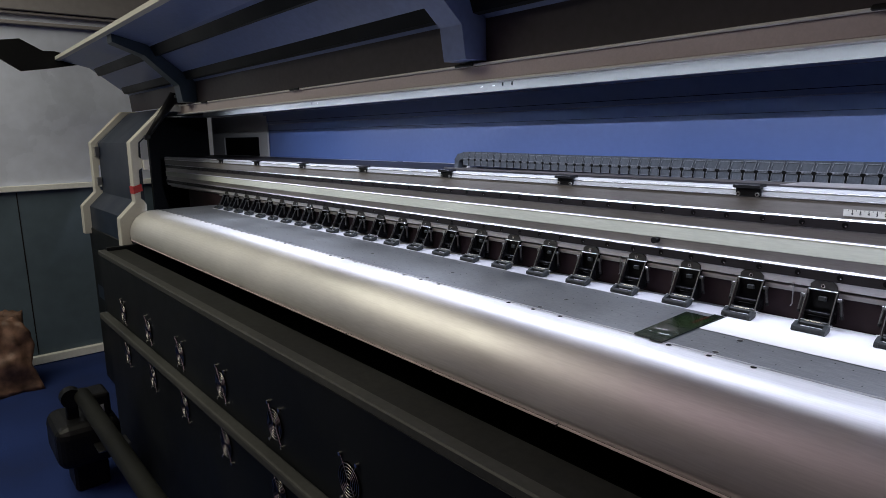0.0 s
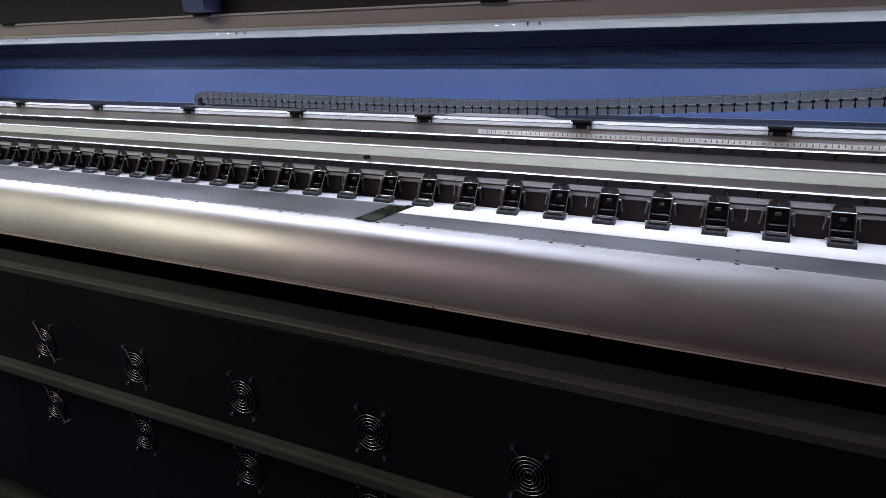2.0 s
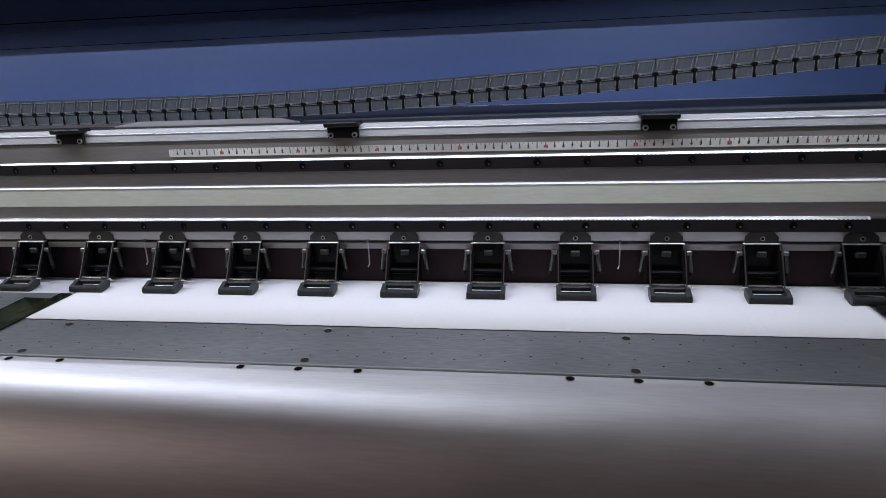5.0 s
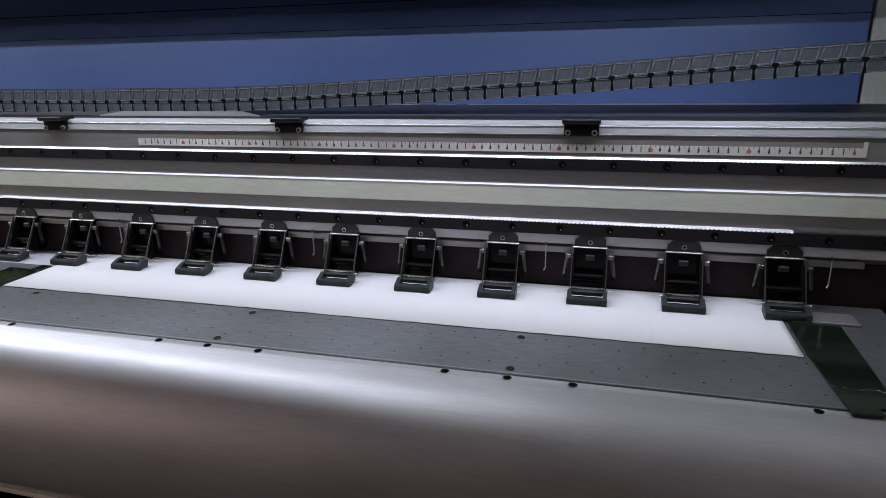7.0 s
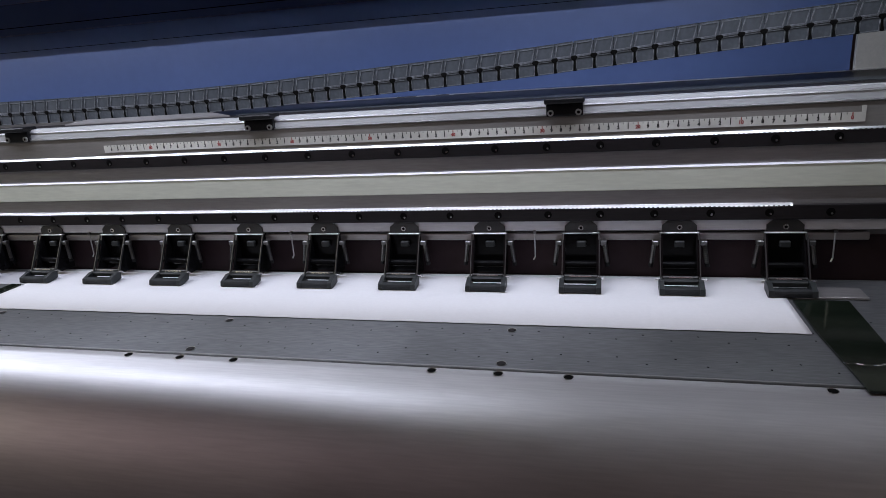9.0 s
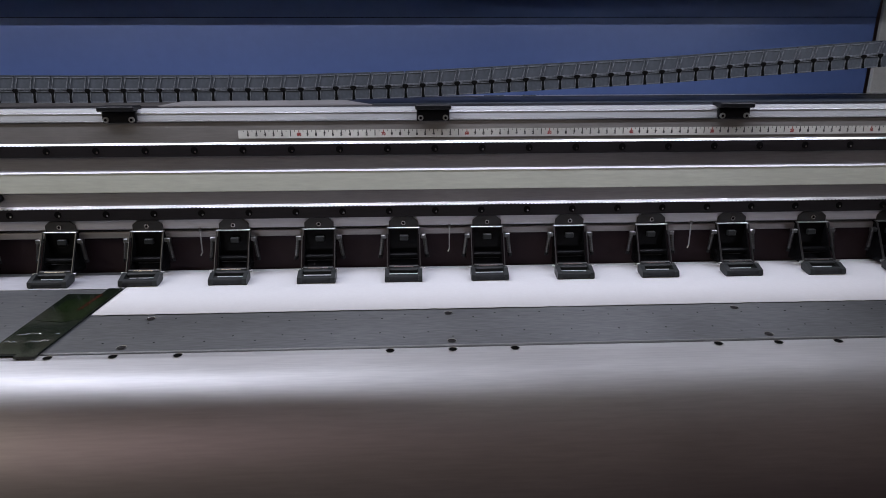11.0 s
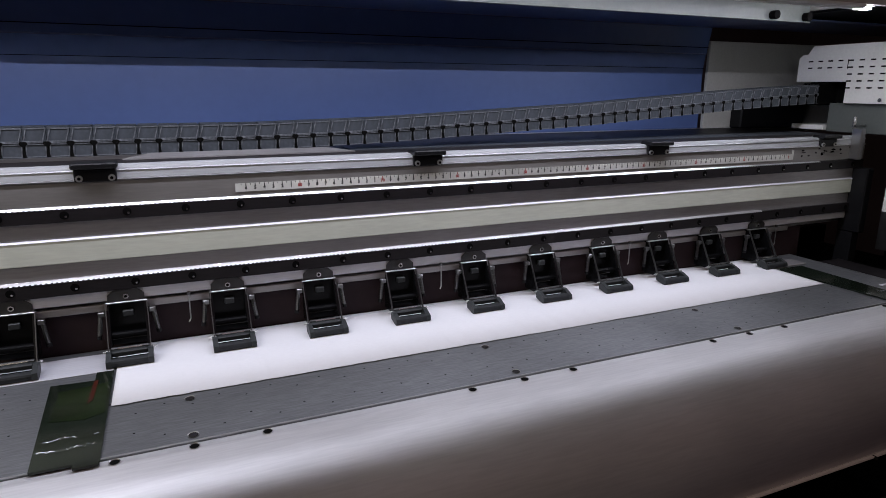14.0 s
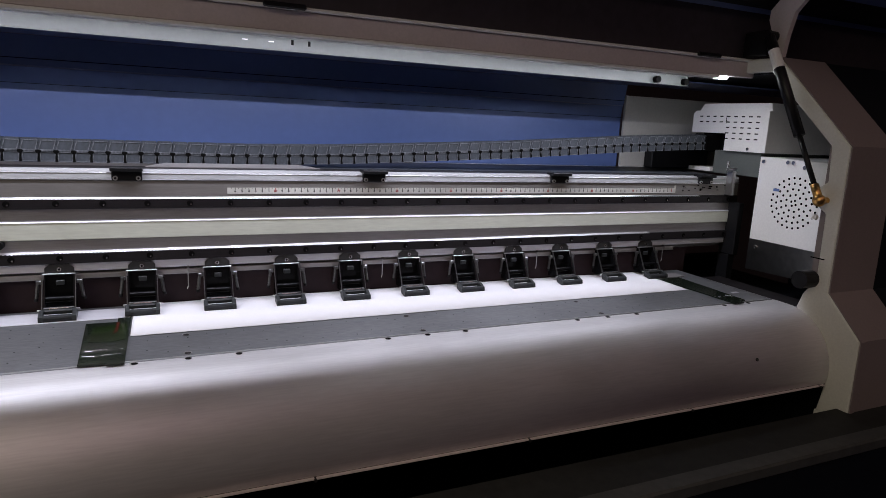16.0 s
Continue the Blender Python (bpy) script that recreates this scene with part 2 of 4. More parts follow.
part("lower_panel", box(XL + 0.0005, -4.5, 0.056, XL + 0.004, 3.0, 1.045), M["dado"], wl, "dark slate lower wall panel")
part("seam", box(XL + 0.001, -0.62, 0.06, XL + 0.0055, -0.614, 1.04), M["rail"], wl)
# unseen walls, toned purple-brown to darken and tint what the apron reflects
for n, b in (("wall_back", (XL, 3.0, 0, 4.0, 3.1, 3.0)), ("wall_front", (XL, -4.6, 0, 4.0, -4.5, 3.0)), ("wall_right", (4.0, -4.6, 0, 4.1, 3.1, 3.0))):
    tagged(part(n, box(*b), M["hall"]), "unseen hall wall, dark purple-brown to tint reflections", "wall", kind="structure")


def crumpled_bag():
    bm = bmesh.new()
    bmesh.ops.create_cube(bm, size=1.0)
    bmesh.ops.subdivide_edges(bm, edges=bm.edges[:], cuts=15, use_grid_fill=True)
    for v in bm.verts:
        t = 1 - 0.30 * (v.co.z + 0.5)
        w = noise.noise_vector(v.co * 3.1) * 0.10 + noise.noise_vector(v.co * 8) * 0.035
        v.co = Vector((v.co.x * 0.28 * t + w.x * 0.35, v.co.y * 0.27 * t + w.y * 0.35, max(0.0, (v.co.z + 0.5) * 0.40 + w.z * 0.3)))
    b = thing("bag", "crumpled brown and red printed bag on the carpet", "bag", at=(-4.575, -0.811, 0.0))
    smooth(part("body", bm, M["bag"], b))
    part("strap", box(-0.06, -0.135, 0.10, 0.08, -0.125, 0.15, 0.004), M["red"], b, "red strap")
    bm = rod((0.10, -0.10, 0.10), (0.06, -0.03, 0.44), 0.008, 8)
    part("handle", bm, M["rubber"], b)


crumpled_bag()

# ---- the printer's front: tray, fan panel, bars ----
PX0, PX1 = -3.50, 0.62
base = thing("printer_base", "blue-black printer base cabinet with two rows of fans", "cabinet")
part("front_panel", box(PX0, -0.496, 0.03, PX1, -0.47, 0.850, 0.002), M["navyblack"], base)
part("side_panel", box(PX0, -0.468, 0.14, PX0 + 0.02, 0.35, 0.88, 0.002), M["navyblack"], base)
part("rear_panel", box(PX0 + 0.022, 0.30, 0.14, PX1, 0.33, 0.98), M["navyblack"], base)
# this near-black sheet and the one below the shelf imitate the channel's shade
part("channel_shade_floor", box(PX0 + 0.022, -0.468, 0.60, PX1, 0.298, 0.62), M["holes"], base)
part("tray_shelf", box(PX0, -0.470, 0.855, PX1, -0.391, 0.865, 0.002), M["shelf"], base)
part("channel_shade_wall", box(PX0 + 0.03, -0.398, 0.66, PX1, -0.393, 0.850), M["holes"], base)
part("front_lip", box(PX0 - 0.004, -0.500, 0.851, PX1, -0.470, 0.871, 0.003), M["lip"], base, "worn lighter grey front lip")
part("upper_bar", box(PX0 + 0.04, -0.530, 0.584, PX1, -0.4965, 0.611, 0.006, seg=2), M["lip"], base)
for x in (-3.2, 0.4):
    part("foot", rod((x, -0.3, 0.0), (x, -0.3, 0.14), 0.04, 14), M["black"], base)
    part("foot", rod((x, 0.2, 0.0), (x, 0.2, 0.14), 0.04, 14), M["black"], base)


def fan_guard():
    f = thing("fan_guard", "round chrome wire fan guard on the dark front panel", "fan guard", "fan guards of the front panel")
    for r in (0.008, 0.015, 0.022, 0.029, 0.036):
        bm = bmesh.new()
        n, k = 28, 5
        ring = [[bm.verts.new(((r + 0.0011 * math.cos(2 * math.pi * j / k)) * math.cos(2 * math.pi * i / n), -0.004 + 0.0011 * math.sin(2 * math.pi * j / k), (r + 0.0011 * math.cos(2 * math.pi * j / k)) * math.sin(2 * math.pi * i / n))) for j in range(k)] for i in range(n)]
        for i in range(n):
            for j in range(k):
                bm.faces.new((ring[i][j], ring[(i + 1) % n][j], ring[(i + 1) % n][(j + 1) % k], ring[i][(j + 1) % k]))
        smooth(part("ring", bm, M["guard"], f))
    for sx in (-1, 1):
        for sz in (-1, 1):
            bm = rod((sx * 0.005, -0.0035, sz * 0.006), (sx * 0.029, -0.0035, sz * 0.045), 0.0012, 6)
            part("strut", bm, M["guard"], f)
            part("screw", rod((sx * 0.030, -0.006, sz * 0.046), (sx * 0.030, 0.0, sz * 0.046), 0.0042, 8), M["chrome"], f)
    bm = bmesh.new()
    disc(bm, (0, -0.0008, 0), 0.039, 24, "y")
    part("opening", bm, M["holes"], f)
    return f


f0 = fan_guard()
FANS = (-0.558, -0.867, -1.180, -1.495, -1.818, -2.145, -2.485, -2.825, -3.165)
f0.location = (FANS[0], -0.4965, 0.684)
for i, x in enumerate(FANS):
    for z in (0.684, 0.512):
        if (i, z) != (0, 0.684):
            copy_thing(f0, Matrix.Translation((x, -0.4965, z - 0.004 * max(0, i - 4))))


# take-up roller in front of the base
tk = thing("take_up_unit", "black take-up motor unit with a cardboard roll tube holder", "motor unit", at=(0.02, -0.036, 0))
part("body", box(-3.34, -0.755, 0.13, -3.07, -0.535, 0.30, 0.045, seg=4), M["black"], tk)
part("cap", box(-3.22, -0.640, 0.3005, -3.10, -0.56, 0.395, 0.012, seg=2), M["black"], tk)
part("label", box(-3.0998, -0.628, 0.325, -3.0975, -0.585, 0.352), M["white"], tk, "small white label")
part("foot", box(-3.31, -0.70, 0.0, -3.16, -0.58, 0.1298, 0.01), M["black"], tk)
part("bracket", box(-3.068, -0.64, 0.215, -2.98, -0.53, 0.222, 0.002), M["armsteel"], tk)
part("tube_socket", rod((-3.19, -0.68, 0.385), (-3.142, -0.68, 0.385), 0.036, 20), M["black"], tk)
part("socket_post", box(-3.19, -0.70, 0.28, -3.16, -0.66, 0.36, 0.004), M["black"], tk)
tube = tagged(smooth(part("roll_tube", rod((-3.14, -0.68, 0.385), (0.4, -0.68, 0.385), 0.029, 28), M["tubegrey"])), "long dark grey take-up tube on the motor unit", "tube")
hold = thing("tube_holder", "black floor stand that carries the take-up tube", "stand")
part("post", box(0.42, -0.71, 0.0, 0.50, -0.65, 0.36, 0.006), M["black"], hold)
part("socket", rod((0.401, -0.68, 0.385), (0.50, -0.68, 0.385), 0.045, 18), M["black"], hold)

# ---- apron, platen, paper ----
prof = [(-0.2405, 1.0222), (-0.252, 1.0222)]
prof += [(-0.268 + 0.1 * math.cos(math.radians(a)), 0.9222 + 0.1 * math.sin(math.radians(a))) for a in list(range(90, 190, 5)) + [192]]
outer = prof + [(prof[-1][0] + 0.012, prof[-1][1] - 0.003)]
bm = extrude_x(outer, X0 + 0.002, X1 + 0.001, closed=False)
apron = thing("front_apron", "curved brushed aluminium front apron of the printer", "apron")
ap = part("shell", bm, M["apron"], apron)
smooth(ap)
so = ap.modifiers.new("thickness", "SOLIDIFY")
so.thickness, so.offset = 0.002, -1
part("lower_edge", box(X0 + 0.004, prof[-1][0] - 0.0035, prof[-1][1] - 0.003, X1 - 0.004, prof[-1][0] + 0.001, prof[-1][1] - 0.0012), M["creamdark"], apron, "thin bright lower edge")
for i in range(12):
    x = 0.1 - 0.30 * i
    part("screw", rod((x, prof[-1][0] - 0.006, 0.8985), (x, prof[-1][0], 0.8985), 0.0022, 8), M["rail"], apron)

# dark spot for a small stain on the apron
part("stain_spot", rod((-0.058, -0.3605, 0.9645), (-0.058, -0.3580, 0.9632), 0.0028, 10), M["lip"], apron, "small dark stain")
platen = thing("print_platen", "dark grey perforated metal print platen", "platen")
part("plate", box(X0 + 0.02, -0.2365, 1.005, X1 - 0.004, 0.012, 1.023, 0.0008), M["platen"], platen)
part("seam_edge", box(X0 + 0.02, -0.2382, 1.012, X1 - 0.004, -0.2367, 1.0236), M["steel"], platen)


def countersunk(parent, x, y, z, r, head):
    bm = bmesh.new()
    n = 14
    for ra, za, rb, zb in ((r, 0.0006, r * 0.86, -0.0002), (r * 0.86, 0.0003, 0.0, 0.0003)):
        a = [bm.verts.new((x + ra * math.cos(2 * math.pi * i / n), y + ra * math.sin(2 * math.pi * i / n), z + za)) for i in range(n)]
        if rb:
            b = [bm.verts.new((x + rb * math.cos(2 * math.pi * i / n), y + rb * math.sin(2 * math.pi * i / n), z + zb)) for i in range(n)]
            for i in range(n):
                bm.faces.new((a[i], a[(i + 1) % n], b[(i + 1) % n], b[i]))
        else:
            bm.faces.new(a)
    for f in bm.faces:
        f.material_index = 1 if len(f.verts) > 4 else 0
    part("bolt", bm, [M["screw"], head], parent)


for k in range(11):
    xc = 0.041 - 0.325 * k
    for dx in (-0.061, 0.0, 0.061):
        if X0 + 0.03 < xc + dx < X1 - 0.02:
            countersunk(apron, xc + dx, -0.2462, 1.0225, 0.0046, M["holes"])
    if xc > X0 + 0.03:
        countersunk(platen, xc, -0.2280, 1.0232, 0.0050, M["rail"])
        countersunk(platen, xc, -0.1550, 1.0232, 0.0050, M["rail"])

bm = bmesh.new()
for i in range(68):
    for y, dx in ((-0.217, 0.0), (-0.205, 0.025), (-0.167, 0.025), (-0.156, 0.0), (-0.139, 0.002), (-0.110, 0.01), (-0.098, 0.03), (-0.075, 0.005)):
        x = 0.068 - 0.05 * i + dx - 0.025
        if x > X0 + 0.03 and x < X1 - 0.03:
            disc(bm, (x, y, 1.0233), 0.0011, 7)
tagged(part("air_holes", bm, M["holes"], platen), kind="stuff")

# printed-side media: a narrow white sheet with a slightly ragged front edge
bm = bmesh.new()
N = 160
px0, px1 = -1.0035, -0.006
rows_ = []
for i in range(N + 1):
    x = px0 + (px1 - px0) * i / N
    yf = -0.1425 - 0.0015 * (1 - i / N) + 0.0012 * noise.noise(Vector((x * 60, 0, 0))) + 0.0008 * noise.noise(Vector((x * 190, 3, 0)))
    rows_.append([bm.verts.new((x, y, 1.0238 + 0.0006 + 0.0005 * noise.noise(Vector((x * 9, y * 20, 1))))) for y in (yf, -0.06, 0.0, 0.011)])
for a, b in zip(rows_, rows_[1:]):
    for j in range(3):
        bm.faces.new((a[j], b[j], b[j + 1], a[j + 1]))
paper = tagged(part("paper_sheet", bm, M["paper"]), "white paper media lying across the print platen", "paper")
smooth(paper)
so = paper.modifiers.new("thickness", "SOLIDIFY")
so.thickness, so.offset = 0.0004, -1


def flat_piece(outline, z1, t):
    bm = bmesh.new()
    f = bm.faces.new([bm.verts.new((x, y, z1)) for x, y in outline])
    r = bmesh.ops.extrude_face_region(bm, geom=[f])
    for v in r["geom"]:
        if isinstance(v, bmesh.types.BMVert):
            v.co.z -= t
    return bm


def tape_strip(outline, name, label):
    th_ = thing(name, label, "film strip")
    part("film", flat_piece(outline, 1.0258, 0.0022), M["tape"], th_)
    x0, x1 = min(p[0] for p in outline[3:]), max(p[0] for p in outline)
    for y, amp in ((-0.196, 0.003), (-0.214, 0.004)) if x1 < -0.5 else ((-0.205, 0.003),):
        bm = bmesh.new()
        n = 24
        pts = [(x0 + (x1 - x0) * (0.04 + 0.92 * i / n), y + amp * noise.noise(Vector((i * 0.7, y * 90, 0))) * 1.6) for i in range(n + 1)]
        for j, ((xa, ya), (xb, yb)) in enumerate(zip(pts, pts[1:])):
            if noise.noise(Vector((j * 0.45, y * 50, 2))) < -0.05:
                continue
            bm.faces.new([bm.verts.new(c) for c in ((xa, ya, 1.0259), (xb, yb, 1.0259), (xb, yb + 0.0005, 1.0262), (xa, ya + 0.0005, 1.0262))])
        # chrome slivers paint the light caught along the wrinkles
        part("crease", bm, M["chrome"], th_, "wrinkle in the film with its highlight painted in")
    # green and red patches painted on for the reflections in the film
    if x1 < -0.5:
        part("green_reflection", flat_piece([(-1.052, -0.098), (-1.030, -0.094), (-1.008, -0.090), (-1.008, -0.158), (-1.024, -0.166), (-1.052, -0.160)], 1.0261, 0.0002), M["filmgreen"], th_, "dark green reflection painted on the film")
        part("red_reflection", flat_piece([(-1.0225, -0.084), (-1.0185, -0.082), (-1.0200, -0.128), (-1.0245, -0.134)], 1.0264, 0.0002), M["filmred"], th_, "dull red reflection painted on the film")
    return th_


tape_strip([(-1.062, -0.078), (-1.022, -0.080), (-1.022, -0.060), (-1.0055, -0.060), (-1.0055, -0.2485), (-1.025, -0.2485), (-1.025, -0.242), (-1.056, -0.242)],
           "film_strip", "dark glossy film strip taped beside the white paper")
tape_strip([(-0.002, -0.060), (0.050, -0.060), (0.044, -0.236), (0.028, -0.236), (0.028, -0.2485), (0.004, -0.2485), (-0.002, -0.135)],
           "film_strip", "dark glossy film strip at the paper's outer edge")
tagged(part("metal_guide", box(0.004, -0.052, 1.0234, 0.072, -0.022, 1.0262, 0.0006), M["greyalu"]), "small flat metal media guide on the platen", "media guide")
tagged(part("metal_guide", box(-3.34, -0.056, 1.0234, -1.0065, -0.004, 1.0242, 0.0002), M["band"]), "long thin bright metal strip under the rollers", "media guide")
tagged(part("metal_guide", box(0.068, -0.186, 1.0234, 0.084, -0.180, 1.0246, 0.0004), M["band"]), "small flat metal clip on the platen", "media guide")

# ---- the gantry beam ----
BX0, BX1 = -4.15, 0.252
beam = thing("gantry_beam", "aluminium gantry beam with two black linear rails", "gantry beam")
part("body", extrude_x([(0.016, 1.075), (0.016, 1.186), (0.0005, 1.1965), (0.0005, 1.2350), (0.285, 1.2350), (0.285, 1.03), (0.24, 1.03), (0.20, 1.075)], BX0, BX1), M["greyalu"], beam)
part("lower_band", box(BX0, 0.0, 1.0848, BX1, 0.0155, 1.0978, 0.0006), M["band"], beam)
part("lower_flange", box(BX0, -0.0005, 1.0980, BX1, 0.0155, 1.1332, 0.0006), M["greyalu"], beam)
part("belt_cover", box(BX0, -0.004, 1.1335, BX1 - 0.02, 0.0155, 1.1600, 0.0010, seg=2), M["beige"], beam, "pale beige belt cover")
part("cover_edge", extrude_x([(-0.0047, 1.1588), (-0.0028, 1.1606), (0.0, 1.1609), (0.0, 1.1588)], BX0, BX1 - 0.02), M["band"], beam)
part("upper_web", box(BX0, -0.0015, 1.1612, BX1, 0.0155, 1.1790, 0.0006), M["greyalu"], beam)
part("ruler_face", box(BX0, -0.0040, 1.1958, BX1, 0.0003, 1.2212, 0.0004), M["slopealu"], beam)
part("top_edge", extrude_x([(-0.0042, 1.2213), (-0.0056, 1.2217), (-0.0056, 1.2226), (-0.0030, 1.2232), (0.0003, 1.2232), (0.0003, 1.2213)], BX0, BX1), M["polish"], beam)
part("top_strip", extrude_x([(-0.0030, 1.2234), (-0.0020, 1.2316), (0.0003, 1.2316), (0.0003, 1.2234)], BX0, BX1), M["topalu"], beam)
part("strip_rib", extrude_x([(-0.0026, 1.2317), (-0.0032, 1.2324), (-0.0024, 1.2331), (0.0003, 1.2331), (0.0003, 1.2317)], BX0, BX1), M["polish"], beam)
part("top_strip_edge", extrude_x([(-0.0022, 1.2333), (-0.0010, 1.2368), (0.0160, 1.2372), (0.0160, 1.2352), (0.0003, 1.2350), (0.0003, 1.2333)], BX0, BX1), M["topalu"], beam)
part("top_cover", box(BX0, 0.0163, 1.2351, BX1, 0.2815, 1.2360), M["rail"], beam, "dark grey top face")
part("rear_edge", box(BX0, 0.282, 1.2351, BX1, 0.2865, 1.2372), M["polish"], beam)


def rail(z0, z1, y):
    r = part("rail", box(BX0, y, z0, BX1, 0.0035, z1, 0.0006), M["rail"], beam, "black linear rail with bolt holes")
    part("rail_edge", extrude_x([(y - 0.0002, z1 - 0.0004), (y + 0.0014, z1 + 0.0013), (y + 0.0060, z1 + 0.0014), (y + 0.0060, z1 - 0.0004)] if z1 > 1.15 else [(y - 0.0002, z1 - 0.0004), (y + 0.0020, z1 + 0.0018), (y + 0.0045, z1 + 0.0020), (y + 0.0045, z1 - 0.0004)], BX0, BX1 - (0.12 if z0 > 1.15 else 0.25)), M["polish"] if z0 > 1.15 else M["greyalu"], r, "polished upper rail edge")
    zc = (z0 + z1) / 2
    for i in range(70):
        x = BX1 - 0.03 - 0.06 * i
        bm = bmesh.new()
        disc(bm, (x, y - 0.0006, zc), 0.0045, 12, "y")
        part("bolt_hole", bm, M["holes"], r)
        # small chrome disc painted in as the glint of each bolt hole
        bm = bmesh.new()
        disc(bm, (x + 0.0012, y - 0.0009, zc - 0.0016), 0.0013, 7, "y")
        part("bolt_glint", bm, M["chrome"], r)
    # teeth stand in for the light strip's chips mirrored in the rail edge
    bm = bmesh.new()
    for i in range(820):
        x = BX1 - (0.25 if z0 < 1.15 else 0.12) - 0.005 * i
        vs = [bm.verts.new(c) for c in ((x, y - 0.0006, z1 - 0.0012), (x + 0.0028, y - 0.0006, z1 - 0.0012), (x + 0.0028, y + 0.0026, z1 + 0.0021), (x, y + 0.0026, z1 + 0.0021), (x, y + 0.0030, z1 - 0.0012), (x + 0.0028, y + 0.0030, z1 - 0.0012))]
        bm.faces.new(vs[:4])
        bm.faces.new((vs[0], vs[3], vs[4]))
        bm.faces.new((vs[1], vs[5], vs[2]))
    tagged(part("led_reflection_teeth", bm, M["steel"], r), kind="stuff")


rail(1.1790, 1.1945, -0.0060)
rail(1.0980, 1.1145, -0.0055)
rnd = random.Random(5)
smudge_bm = bmesh.new()
for i in range(16):
    cx, cz, rx_, rz_ = rnd.uniform(0.085, 0.215), rnd.uniform(1.2055, 1.2185), rnd.uniform(0.0015, 0.008), rnd.uniform(0.0006, 0.0020)
    smudge_bm.faces.new([smudge_bm.verts.new((cx + rx_ * math.cos(a_) * rnd.uniform(0.6, 1.2), -0.0043, cz + rz_ * math.sin(a_) * rnd.uniform(0.6, 1.2))) for a_ in [2 * math.pi * j / 9 for j in range(9)]])
part("grease_smudge", smudge_bm, M["holes"], beam)
part("inspection_knob", rod((-1.170, -0.013, 1.1285), (-1.170, 0.004, 1.1285), 0.006, 12), M["black"], beam)

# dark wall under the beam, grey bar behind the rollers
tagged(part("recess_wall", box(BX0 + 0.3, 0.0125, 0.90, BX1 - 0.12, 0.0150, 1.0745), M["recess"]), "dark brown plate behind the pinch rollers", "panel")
tagged(part("roller_bar", box(X0 + 0.1, 0.002, 1.0725, 0.085, 0.0120, 1.0805, 0.0008), M["greyalu"]), "grey metal bar behind the pinch rollers", "bar")

# small hooks that hang from the band
hk = thing("wire_hook", "thin steel hook hanging under the gantry band", "hook", "hooks under the gantry")
part("shank", rod((0, -0.002, 0.0), (0, -0.002, -0.030), 0.0009, 6), M["steel"], hk)
part("tip", rod((0, -0.002, -0.030), (-0.002, -0.003, -0.034), 0.0009, 6), M["steel"], hk)
part("tab", box(-0.0016, -0.0035, -0.001, 0.0016, 0.000, 0.003), M["armsteel"], hk)
hk.location = (-0.275, 0.0, 1.083)
for i in range(1, 10):
    copy_thing(hk, Matrix.Translation((-0.275 - 0.3245 * i + (0.325 if i == 9 else 0), 0, 1.083)) if i < 9 else Matrix.Translation((0.05, 0, 1.083)))


